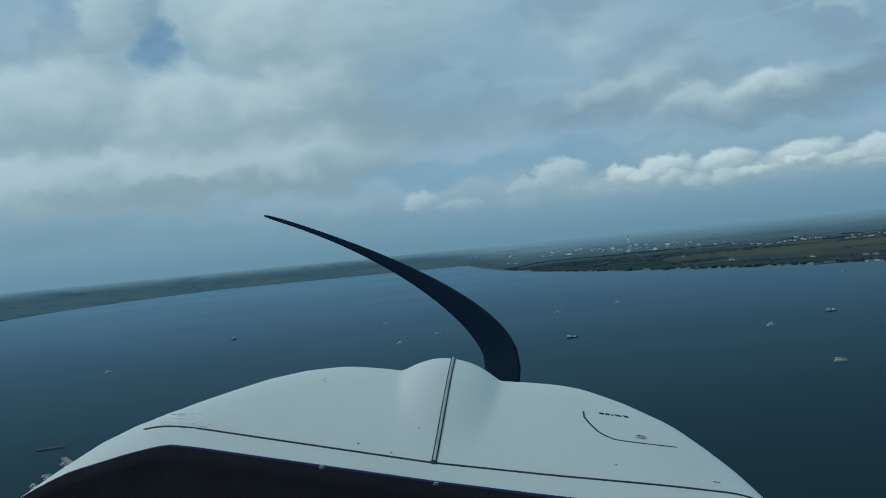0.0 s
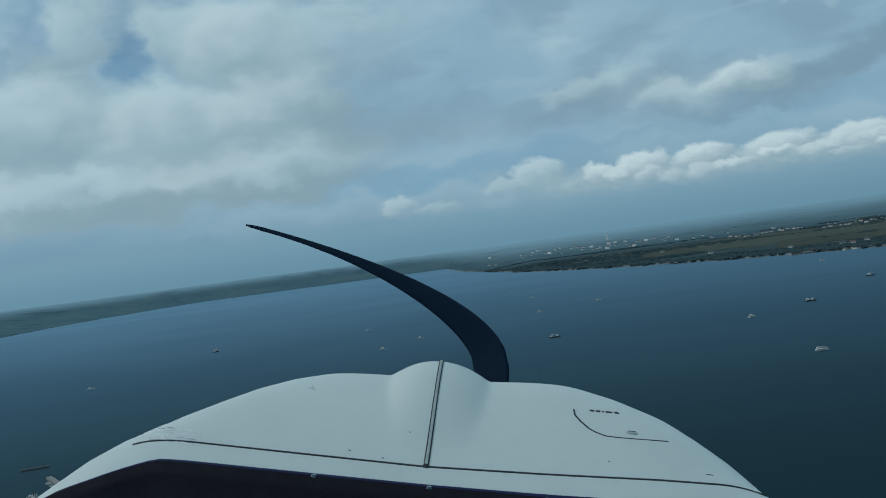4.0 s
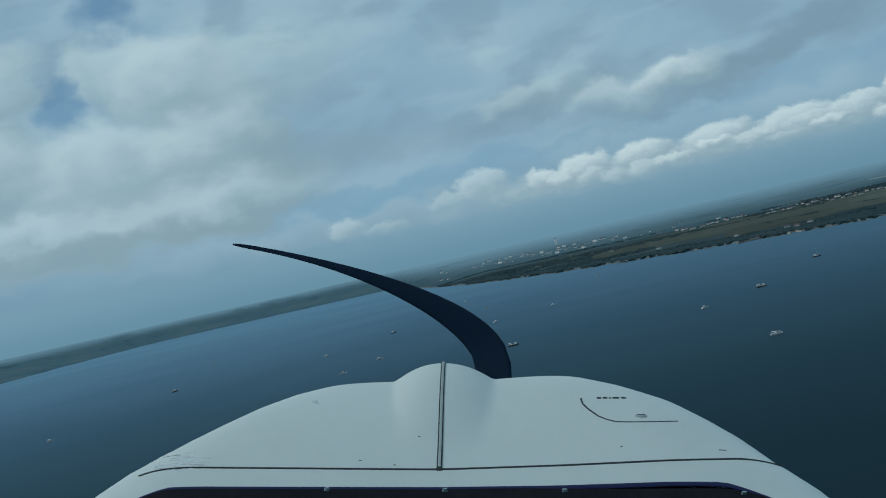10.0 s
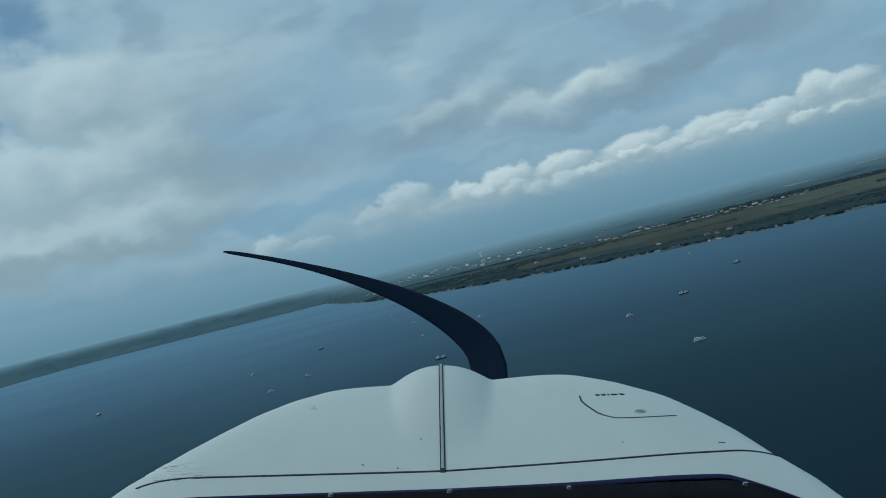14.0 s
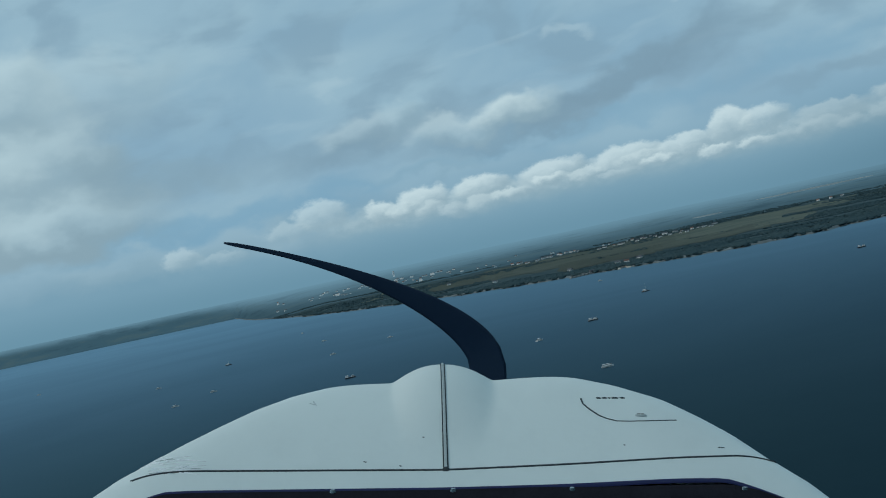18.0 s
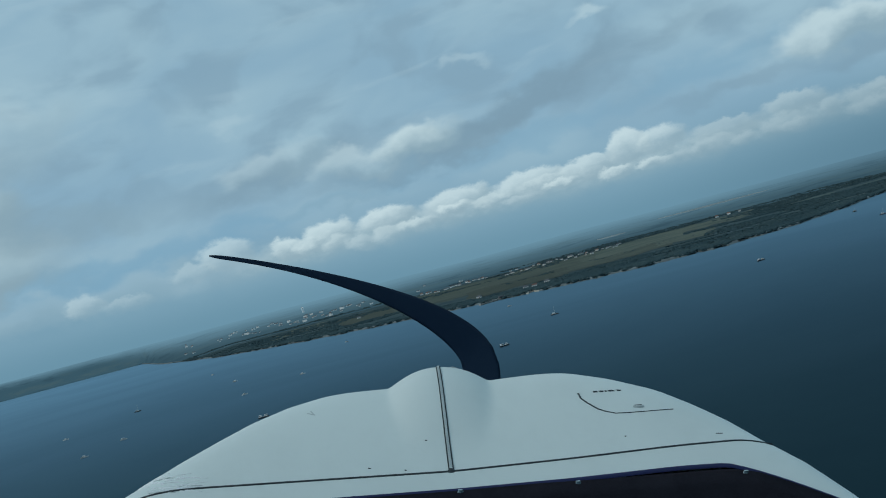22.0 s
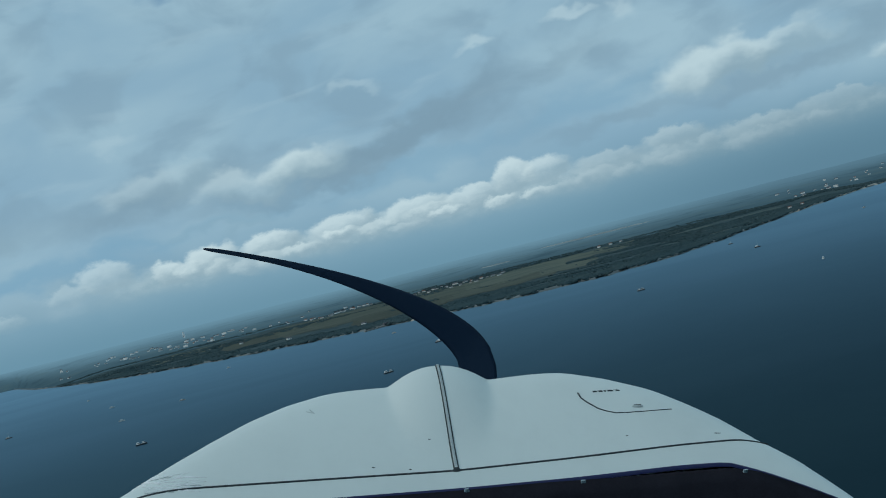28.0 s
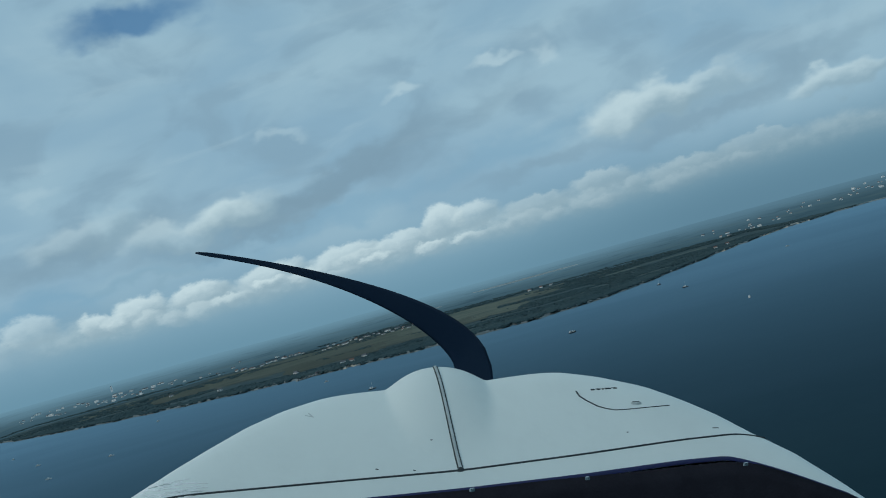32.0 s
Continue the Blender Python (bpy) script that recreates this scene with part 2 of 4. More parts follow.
    out = w.n("ShaderNodeOutputWorld")
    w.t.links.new(bg.outputs[0], out.inputs[0])


build_sky()
sun = new("sun", bpy.data.lights.new("sun", "SUN"))
sun.data.energy, sun.data.angle, sun.data.color = 0.9, radians(14), (1.0, 0.96, 0.89)
sun_dir = Vector((math.sin(radians(SUN_AZ)) * math.cos(radians(SUN_EL)), math.cos(radians(SUN_AZ)) * math.cos(radians(SUN_EL)), math.sin(radians(SUN_EL))))
sun.matrix_world = look(Vector((0, 0, 300)) + sun_dir * 100, (0, 0, 300))

# ---- materials ----


def material(name, base, rough=0.6, metal=0.0, spots=None, scale=4.0, amount=0.5, bump=0.0, bump_scale=30.0, spec=0.5, vary=0.0):
    """A surface with its own colour, blotches of a second colour at two scales, fine relief, and a spread of tone from piece to piece."""
    mat = bpy.data.materials.new(name)
    mat.use_nodes = True
    k = Net(mat.node_tree)
    bsdf = next(n for n in mat.node_tree.nodes if n.type == "BSDF_PRINCIPLED")
    co = k.n("ShaderNodeTexCoord").outputs["Object"]
    col = rgb(*base)
    if spots:
        a = k.step(k.noise(co, scale, 4.0), 0.40, 0.66)
        b = k.step(k.noise(co, scale * 9.0, 3.0), 0.45, 0.70)
        col = k.mix(k.m("MULTIPLY", k.m("ADD", k.m("MULTIPLY", a, 0.7), k.m("MULTIPLY", b, 0.3)), amount), col, rgb(*spots))
    if vary:
        info = k.n("ShaderNodeObjectInfo").outputs["Random"]
        col = k.mix(k.m("MULTIPLY", info, vary), col, rgb(*(c * 0.4 for c in base)))
    k.put(bsdf.inputs["Base Color"], col)
    bsdf.inputs["Roughness"].default_value = rough
    bsdf.inputs["Metallic"].default_value = metal
    bsdf.inputs["Specular IOR Level"].default_value = spec
    if bump:
        b = k.n("ShaderNodeBump")
        b.inputs["Strength"].default_value = bump
        b.inputs["Distance"].default_value = 0.02
        k.put(b.inputs["Height"], k.noise(co, bump_scale, 4.0))
        k.put(bsdf.inputs["Normal"], b.outputs[0])
    return mat


def water_material():
    mat = bpy.data.materials.new("bay water")
    mat.use_nodes = True
    k = Net(mat.node_tree)
    k.t.nodes.clear()
    co = k.n("ShaderNodeTexCoord").outputs["Object"]
    patch = k.noise(co, 0.0022, 6.0, 0.6, 0.8)
    ripple = k.noise(co, 0.05, 8.0, 0.7, 0.5)
    col = k.mix(k.step(patch, 0.32, 0.68), rgb(0.009, 0.026, 0.036), rgb(0.012, 0.030, 0.041))
    col = k.mix(k.m("MULTIPLY", k.step(ripple, 0.40, 0.66), 0.25), col, rgb(0.014, 0.035, 0.047))
    # the silty shallows round the marina
    off = k.n("ShaderNodeVectorMath", op="DISTANCE")
    k.put(off.inputs[0], co)
    off.inputs[1].default_value = (-230, 380, 0)
    shallow = k.step(k.m("MULTIPLY_ADD", k.m("SUBTRACT", k.noise(co, 0.006, 5.0, 0.6, 0.5), 0.5), 260.0, off.outputs["Value"]), 520.0, 90.0)
    col = k.mix(k.m("MULTIPLY", shallow, 0.85), col, rgb(0.019, 0.044, 0.050))
    body = k.n("ShaderNodeBsdfDiffuse")
    k.put(body.inputs[0], col)
    gloss = k.n("ShaderNodeBsdfGlossy")
    gloss.inputs["Color"].default_value = rgb(0.52, 0.79, 0.98)
    k.put(gloss.inputs["Roughness"], k.m("ADD", 0.36, k.m("MULTIPLY", patch, 0.08)))
    b = k.n("ShaderNodeBump")
    b.inputs["Strength"].default_value = 0.6
    b.inputs["Distance"].default_value = 0.6
    k.put(b.inputs["Height"], k.noise(co, 0.22, 7.0, 0.68, 0.4))
    k.put(gloss.inputs["Normal"], b.outputs[0])
    both = k.n("ShaderNodeMixShader")
    facing = k.n("ShaderNodeFresnel")
    facing.inputs[0].default_value = 1.33
    k.put(both.inputs[0], k.m("MULTIPLY", k.m("POWER", facing.outputs[0], 2.6), k.m("ADD", 0.62, k.m("MULTIPLY", k.step(patch, 0.38, 0.66), 0.05))))
    k.t.links.new(body.outputs[0], both.inputs[1])
    k.t.links.new(gloss.outputs[0], both.inputs[2])
    out = k.n("ShaderNodeOutputMaterial")
    k.t.links.new(both.outputs[0], out.inputs[0])
    return mat


def land_material():
    """Scrub and woodland floor with rough pasture between, in broad patches."""
    mat = bpy.data.materials.new("land")
    mat.use_nodes = True
    k = Net(mat.node_tree)
    bsdf = next(n for n in mat.node_tree.nodes if n.type == "BSDF_PRINCIPLED")
    co = k.n("ShaderNodeTexCoord").outputs["Object"]
    big = k.noise(co, 0.0030, 5.0, 0.55, 0.5)
    patch = k.noise(co, 0.011, 5.0, 0.6, 0.6)
    fine = k.noise(co, 0.06, 5.0, 0.65)
    col = k.mix(k.step(patch, 0.38, 0.62), rgb(0.032, 0.060, 0.068), rgb(0.048, 0.078, 0.080))
    col = k.mix(k.m("MULTIPLY", k.step(big, 0.50, 0.62), k.step(patch, 0.45, 0.58)), col, rgb(0.078, 0.102, 0.088))
    col = k.mix(k.m("MULTIPLY", k.step(fine, 0.46, 0.66), 0.6), col, rgb(0.030, 0.058, 0.068))
    k.put(bsdf.inputs["Base Color"], col)
    bsdf.inputs["Roughness"].default_value = 0.95
    bsdf.inputs["Specular IOR Level"].default_value = 0.1
    return mat


def painted_haze_material():
    """The far rise of the land: miles of haze painted in, paler and bluer."""
    mat = bpy.data.materials.new("glowing far land")
    mat.use_nodes = True
    k = Net(mat.node_tree)
    k.t.nodes.clear()
    co = k.n("ShaderNodeTexCoord").outputs["Object"]
    sep = k.n("ShaderNodeSeparateXYZ")
    k.put(sep.inputs[0], co)
    patch = k.noise(co, 0.0035, 6.0, 0.62, 0.6)
    strip_map = k.n("ShaderNodeMapping")
    k.put(strip_map.inputs[0], co)
    strip_map.inputs["Scale"].default_value = (0.55, 0.55, 2.6)
    strips = k.noise(strip_map.outputs[0], 0.013, 6.0, 0.62)
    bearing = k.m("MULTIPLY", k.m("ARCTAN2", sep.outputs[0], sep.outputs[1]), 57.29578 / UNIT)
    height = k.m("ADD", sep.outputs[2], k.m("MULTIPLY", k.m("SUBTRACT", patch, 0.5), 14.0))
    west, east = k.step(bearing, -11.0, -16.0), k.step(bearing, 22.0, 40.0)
    # h is the painted haze, thicker with height; top is its colour, duller eastward
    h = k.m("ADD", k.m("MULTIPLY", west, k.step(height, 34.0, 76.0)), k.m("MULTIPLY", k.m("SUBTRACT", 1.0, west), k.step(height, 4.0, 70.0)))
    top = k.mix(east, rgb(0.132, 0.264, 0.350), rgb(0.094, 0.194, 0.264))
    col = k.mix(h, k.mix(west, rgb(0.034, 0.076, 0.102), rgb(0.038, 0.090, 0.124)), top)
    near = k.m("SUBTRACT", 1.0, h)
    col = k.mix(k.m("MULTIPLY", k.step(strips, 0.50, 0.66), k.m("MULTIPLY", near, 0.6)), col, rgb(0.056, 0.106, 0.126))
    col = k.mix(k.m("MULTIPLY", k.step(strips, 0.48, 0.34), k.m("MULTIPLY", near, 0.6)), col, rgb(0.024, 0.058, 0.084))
    # the land emits its painted colour, so sun and sky don't shade it
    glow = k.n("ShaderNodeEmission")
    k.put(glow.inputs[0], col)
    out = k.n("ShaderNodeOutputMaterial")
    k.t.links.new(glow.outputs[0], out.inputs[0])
    return mat


M = {
    "paint": material("white aircraft paint", (0.70, 0.757, 0.72), 0.42, spots=(0.61, 0.66, 0.63), scale=2.2, amount=0.5, bump=0.02, bump_scale=60),
    "seam": material("seam shadow gap", (0.03, 0.04, 0.045), 0.8, spots=(0.09, 0.1, 0.1), scale=20),
    "hinge": material("hinge metal", (0.55, 0.60, 0.58), 0.4, 0.15, spots=(0.3, 0.33, 0.32), scale=40),
    "black": material("black glareshield vinyl", (0.010, 0.010, 0.016), 0.85, spots=(0.02, 0.02, 0.028), scale=12, bump=0.2, bump_scale=200, spec=0.2),
    "chrome": material("screw steel", (0.62, 0.62, 0.6), 0.25, 1.0, spots=(0.3, 0.29, 0.27), scale=90),
    "prop": material("dark propeller paint", (0.007, 0.021, 0.046), 0.5, spots=(0.014, 0.031, 0.058), scale=7, amount=0.6, spec=0.2),
    "scratch": material("scratched varnish", (0.96, 0.97, 0.97), 0.35, 0.0, spots=(0.5, 0.52, 0.5), scale=50),
    "water": water_material(),
    "land": land_material(),
    "hills": painted_haze_material(),
    "wood": material("woodland crowns", (0.032, 0.060, 0.068), 0.95, spots=(0.050, 0.080, 0.082), scale=0.012, amount=0.9, spec=0.1),
    "shore": material("shore rock and sand", (0.17, 0.20, 0.20), 0.9, spots=(0.05, 0.062, 0.062), scale=0.03, amount=0.9),
    "sand": material("pale beach sand", (0.42, 0.38, 0.31), 0.95, spots=(0.3, 0.28, 0.23), scale=0.05, amount=0.8),
    "wall": material("rendered house wall", (0.80, 0.80, 0.77), 0.8, spots=(0.62, 0.62, 0.58), scale=0.6, vary=0.25),
    "white": material("whitewashed tower wall", (0.84, 0.85, 0.84), 0.8, spots=(0.7, 0.71, 0.7), scale=0.5),
    "slate": material("grey house roof", (0.11, 0.115, 0.125), 0.8, spots=(0.06, 0.062, 0.07), scale=0.8, vary=0.5),
    "rust": material("red-brown roof", (0.19, 0.10, 0.075), 0.85, spots=(0.1, 0.06, 0.05), scale=0.8, vary=0.5),
    "pane": material("dark window glass", (0.02, 0.03, 0.04), 0.15, spots=(0.05, 0.06, 0.07), scale=1.0),
    "hull": material("pale boat hull", (0.80, 0.81, 0.79), 0.4, spots=(0.5, 0.5, 0.47), scale=0.5, amount=0.6, vary=0.3),
    "darkhull": material("dark blue boat hull", (0.035, 0.05, 0.065), 0.5, spots=(0.09, 0.09, 0.09), scale=0.5),
    "deck": material("boat deck", (0.30, 0.29, 0.26), 0.8, spots=(0.2, 0.19, 0.17), scale=1.0),
    "field": material("rough olive field", (0.122, 0.136, 0.106), 0.95, spots=(0.060, 0.084, 0.076), scale=0.012, amount=0.9, spec=0.05, vary=0.7),
    "stubble": material("pale stubble", (0.27, 0.31, 0.31), 0.95, spots=(0.17, 0.21, 0.22), scale=0.01, amount=0.9, spec=0.05),
    "navy": material("dark blue trim paint", (0.006, 0.008, 0.07), 0.35),
    "concrete": material("jetty concrete", (0.26, 0.26, 0.24), 0.9, spots=(0.15, 0.15, 0.14), scale=0.3),
}

# ---- building helpers ----


def mesh_of(name, bm, mat, smooth=False):
    me = bpy.data.meshes.new(name)
    bm.to_mesh(me)
    bm.free()
    me.materials.append(mat)
    if smooth:
        for p in me.polygons:
            p.use_smooth = True
    return me


def part(name, bm, mat, parent, label="", smooth=False):
    ob = new(name, mesh_of(name, bm, mat, smooth))
    ob.parent = parent
    if label:
        tagged(ob, label)
    return ob


def thing(name, label, category, group="", kind=""):
    return tagged(new(name), label, category, group, kind)


def box(bm, cx, cy, cz, sx, sy, sz, bevel=0.0, taper=1.0):
    """A box on the height cz, its top narrowed by taper, with softened edges."""
    vs = [bm.verts.new((cx + dx * sx / 2 * (taper if dz else 1), cy + dy * sy / 2 * (taper if dz else 1), cz + dz * sz))
          for dz in (0, 1) for dx, dy in ((-1, -1), (1, -1), (1, 1), (-1, 1))]
    fs = [bm.faces.new([vs[i] for i in f]) for f in ((3, 2, 1, 0), (4, 5, 6, 7), (0, 1, 5, 4), (1, 2, 6, 5), (2, 3, 7, 6), (3, 0, 4, 7))]
    if bevel:
        bmesh.ops.bevel(bm, geom=list({e for f in fs for e in f.edges}), offset=bevel, segments=1, affect="EDGES")
    return bm


def sheet(name, grid, mat, smooth=True):
    """A mesh over rows of points."""
    n, k = len(grid), len(grid[0])
    verts = [tuple(p) for row in grid for p in row]
    faces = [(i * k + j, i * k + j + 1, (i + 1) * k + j + 1, (i + 1) * k + j) for i in range(n - 1) for j in range(k - 1)]
    me = bpy.data.meshes.new(name)
    me.from_pydata(verts, [], faces)
    me.materials.append(mat)
    if smooth:
        me.polygons.foreach_set("use_smooth", [True] * len(me.polygons))
    return me


def at_bearing(az, dist, z=0.0):
    a = radians(az * UNIT)
    return Vector((dist * math.sin(a), dist * math.cos(a), z))


def ground_range(dip):
    """How far off the water lies that is seen so many degrees under the horizon."""
    return ALT / math.tan(radians(dip * UNIT))


# ---- the bay and its shores ----
rings = [0.0] + [25 * 1.2 ** i for i in range(29)] + [4950.0]
sea = new("water", sheet("water", [[at_bearing(a / UNIT, r) for a in range(0, 361, 4)] for r in rings], M["water"]))
tagged(sea, "wide dark blue bay water with a light chop", "water", kind="structure")

SHORE_AZ = (-130, -60, -46, -43, -40, -36, -32, -28, -24, -20, -15, -13.6, -12.4, -9, -6, -2, 2, 6, 10, 15, 20, 25, 30, 33, 36, 40, 43, 47, 52, 60, 130)
SHORE_DIP = (2.2, 2.2, 1.8, 1.66, 1.46, 1.28, 1.16, 1.02, 0.94, 0.92, 0.98, 1.05, 1.42, 1.92, 2.2, 2.5, 2.74, 2.95, 3.1, 3.28, 3.4, 3.42, 3.24, 2.98, 2.6, 2.1, 1.82, 1.64, 1.6, 1.7, 2.2)


def shore_range(az):
    d = float(np.interp(az, SHORE_AZ, SHORE_DIP))
    r = ground_range(d)
    wob = noise.noise(Vector((az * 0.9, 0, 0))) * 0.02 + noise.noise(Vector((az * 3.1, 5, 0))) * 0.014 + noise.noise(Vector((az * 9, 9, 0))) * 0.006
    return min(r * (1 + wob), 4720)


def land_height(az, r):
    r0 = shore_range(az)
    t = min(max((r - max(r0, 2500)) / (4880 - max(r0, 2500)), 0), 1)
    bank = 2.5 * min((r - r0) / 12, 1)
    roll_ = 2.5 * noise.noise(Vector((az * 0.3, r * 0.002, 1))) * min((r - r0) / 300, 1)
    ridge = 61 + 3.0 * noise.noise(Vector((az * 0.22, 3, 0))) + 1.5 * noise.noise(Vector((az * 1.1, 8, 0)))
    return max(bank + roll_, 0.4) + (ridge - 3) * (t * t * (3 - 2 * t)) if r > r0 else -0.5


azs = np.arange(-90, 90.01, 0.25)
rows = []
for az in azs[azs > -13.8]:
    r0 = shore_range(az)
    end = max(3050.0, r0 + 14)
    steps = [r0 - 4, r0 + 1, r0 + 5, r0 + 10] + [r0 + 10 + (end - r0 - 10) * (i / 22) ** 1.25 for i in range(1, 23)]
    rows.append([at_bearing(az, r, land_height(az, r)) for r in steps])
ground = new("ground", sheet("ground", rows, M["land"]))
tagged(ground, "low green-grey land with fields, scrub and woods", "land", kind="structure")
rows = [[at_bearing(az, shore_range(az) - 3, -0.3), at_bearing(az, shore_range(az) + 2, 1.4), at_bearing(az, shore_range(az) + 9, 2.9)] for az in azs if az > -13.6]
foreshore = new("foreshore", sheet("foreshore", rows, M["shore"]))
tagged(foreshore, "narrow strip of pale rock and shingle along the water", "shore", kind="structure")
rows = []
for a in np.linspace(-180 / UNIT, 180 / UNIT, 901):
    top = 65.5 + 3.5 * noise.noise(Vector((a * 0.15, 1, 0))) + 1.4 * noise.noise(Vector((a * 0.9, 2, 0)))
    if abs(a) <= 90:
        start = max(3030.0, shore_range(a) + (10 if a > -13.6 else -3))
        rows.append([at_bearing(a, start, max(land_height(a, start), 0.0) - 0.5)] + [at_bearing(a, r, land_height(a, r)) for r in np.linspace(start + 20, 4860, 14)] + [at_bearing(a, 4900, top)])
    else:
        rows.append([at_bearing(a, 4700 + 13 * i, 0.5 + top * i / 15) for i in range(16)])
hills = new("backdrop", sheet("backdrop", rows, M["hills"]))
tagged(hills, "distant blue-grey wooded ridge on the horizon with painted, glowing haze", "hills", kind="structure")

# ---- the nose of the aircraft ----
craft = thing("aircraft_nose", "white single-engine aircraft nose with dark propeller, in flight over the bay", "aircraft")
craft.matrix_world = Matrix.Translation((0, 0, ALT)) @ turn(*REF) @ pose(0, 0, 0, -90)

WY = (1.40, 1.72, 1.87, 1.96, 2.12, 2.215, 2.31, 2.38, 2.427, 2.460, 2.485, 2.50)
WX = (0.650, 0.628, 0.612, 0.592, 0.530, 0.486, 0.438, 0.388, 0.330, 0.250, 0.150, 0.03)
ZY = (1.40, 1.54, 1.85, 2.42, 2.455, 2.48, 2.495, 2.50)
ZZ = (-0.396, -0.380, -0.344, -0.278, -0.284, -0.308, -0.350, -0.42)


def half_width(y):
    return float(np.interp(y, WY, WX))


def right_side(y):
    """The right half is broader, above all at its front shoulder."""
    return 1.045 + 0.120 * min(max((y - 1.98) / 0.32, 0), 1)


def top_height(x, y):
    """The upper skin of the cowling."""
    w = half_width(y) * (right_side(y) if x > 0 else 1.0)
    s = min(abs(x) / w, 1.0)
    z = float(np.interp(y, ZY, ZZ)) - 0.010 * s * s - 0.32 * (1 - max(1 - s ** 6, 0.0) ** (1 / 6))
    rise = min(max((y - 1.90) / 0.48, 0), 1)
    rise = rise * rise * (3 - 2 * rise)
    wide = 0.066 + 0.036 * rise
    b = (1 - min(abs(x) / wide, 1.0) ** 2.2) ** 1.15
    lean = min(max((x - 0.01) / (0.56 - 0.28 * rise), 0), 1)
    z += 0.018 * lean * lean * (3 - 2 * lean) + 0.005 * rise * (1 - b)
    return z + 0.042 * rise * b


ACROSS = list(np.linspace(0, 0.8, 44)) + [math.sin(radians(a)) ** (1 / 3) for a in np.linspace(32, 90, 22)]


def skin(y0, y1, side, steps, inset=0.0):
    grid = []
    for y in np.linspace(y0, y1, steps):
        w = half_width(y) * (right_side(y) if side > 0 else 1.0)
        row = []
        for s in ACROSS:
            x = side * (inset + (w - inset) * s)
            row.append(Vector((x, y, top_height(x, y))))
        for d in (0.06, 0.14, 0.22):
            row.append(Vector((side * w * (1 - d * 0.25), y, row[len(ACROSS) - 1].z - d)))
        grid.append(row)
    return grid if side > 0 else [r for r in reversed(grid)]


for side in (-1, 1):
    ob = new("top_cowl", sheet("top_cowl", skin(1.855, 2.4995, side, 80, 0.003), M["paint"]))
    ob.parent = craft


# lower cowling, firewall and the panel under the glareshield close the nose
rows = []
for y in np.linspace(1.40, 2.499, 40):
    w = half_width(y)
    base = top_height(w, y) - 0.20
    low = -0.86 + 0.42 * max((y - 1.9) / 0.6, 0) ** 2.2
    row = []
    for a in np.linspace(-90, 90, 25):
        x = w * (right_side(y) if a > 0 else 1.0) * 0.955 * math.copysign(abs(math.sin(radians(a))) ** 0.6, a)
        row.append(Vector((x, y, base + (min(low, base) - base) * math.cos(radians(a)) ** 0.6)))
    rows.append(row)
ob = new("lower_cowl", sheet("lower_cowl", rows, M["paint"]))
ob.parent = craft
bm = bmesh.new()
box(bm, 0.012, 1.39, -0.86, 1.2, 0.03, 0.36, 0.01)
part("firewall", bm, M["black"], craft)


def ribbon(pts, width, lift, mat, name, label=""):
    """A thin band that lies on the cowling along points x, y."""
    bm = bmesh.new()
    prev = None
    for i, (x, y) in enumerate(pts):
        a, b = pts[max(i - 1, 0)], pts[min(i + 1, len(pts) - 1)]
        d = Vector((b[0] - a[0], b[1] - a[1], 0)).normalized()
        nrm = Vector((-d.y, d.x, 0)) * width / 2
        q = [bm.verts.new((x + nrm.x * k, y + nrm.y * k, top_height(x, y) + h)) for k, h in ((-1, -0.002), (-1, lift), (1, lift), (1, -0.002))]
        if prev:
            for j in range(3):
                bm.faces.new((prev[j], prev[j + 1], q[j + 1], q[j]))
        prev = q
    return part(name, bm, mat, craft, label)


def on_cowl(u, v):
    """The point of the cowling that is seen from the pilot's eye at the slopes u (right) and v (down)."""
    u, v, y = u * UNIT, v * UNIT, 1.9
    for _ in range(80):
        y += ((-top_height(max(min(u * y, 1.08 * half_width(y)), -0.9 * half_width(y)), y) / v) - y) * 0.4
    return max(min(u * y, 1.10 * half_width(y)), -0.93 * half_width(y)), y


LINE_U = (-0.406, -0.386, -0.363, -0.336, -0.303, 0.0, 0.144, 0.277, 0.364, 0.404, 0.451)
GAP_V = (0.2900, 0.2790, 0.2675, 0.2608, 0.2588, 0.2601, 0.2548, 0.2481, 0.2462, 0.2568, 0.2780)
REAR_V = (0.2928, 0.2888, 0.2855, 0.2835, 0.2815, 0.2808, 0.2781, 0.2728, 0.2734, 0.2768, 0.2835)


def along(x, line):
    """How far forward the cowling's line, given by its slopes under the eye, runs at x."""
    y = 1.8
    for _ in range(60):
        v = float(np.mean(np.interp(x / y / UNIT + np.linspace(-0.022, 0.022, 9), LINE_U, line))) * UNIT
        y += (min(max(-top_height(x, y) / v, 1.5), 1.98) - y) * 0.4
    return y


edge = [(x, along(x, GAP_V)) for x in np.linspace(-0.492, 0.556, 130)]
ribbon(edge, 0.0065, 0.0015, M["seam"], "panel_gap", "dark gap along the rear edge of the cowling")
mid = [(0.0, y) for y in np.linspace(1.86, 2.425, 60)]
ribbon([(-0.0036, y) for _, y in mid], 0.0015, 0.002, M["seam"], "hinge_edge")
ribbon([(0.0038, y) for _, y in mid], 0.0015, 0.002, M["seam"], "hinge_edge")
ribbon(mid, 0.0046, 0.003, M["hinge"], "hinge_strip", "pale beaded piano hinge")
for y in np.linspace(1.87, 2.40, 56):
    bm = bmesh.new()
    bmesh.ops.create_icosphere(bm, subdivisions=1, radius=0.0021, matrix=Matrix.Translation((0.0003, y, top_height(0, y) + 0.003)))
    part("hinge_bead", bm, M["hinge"], craft)
bm = bmesh.new()
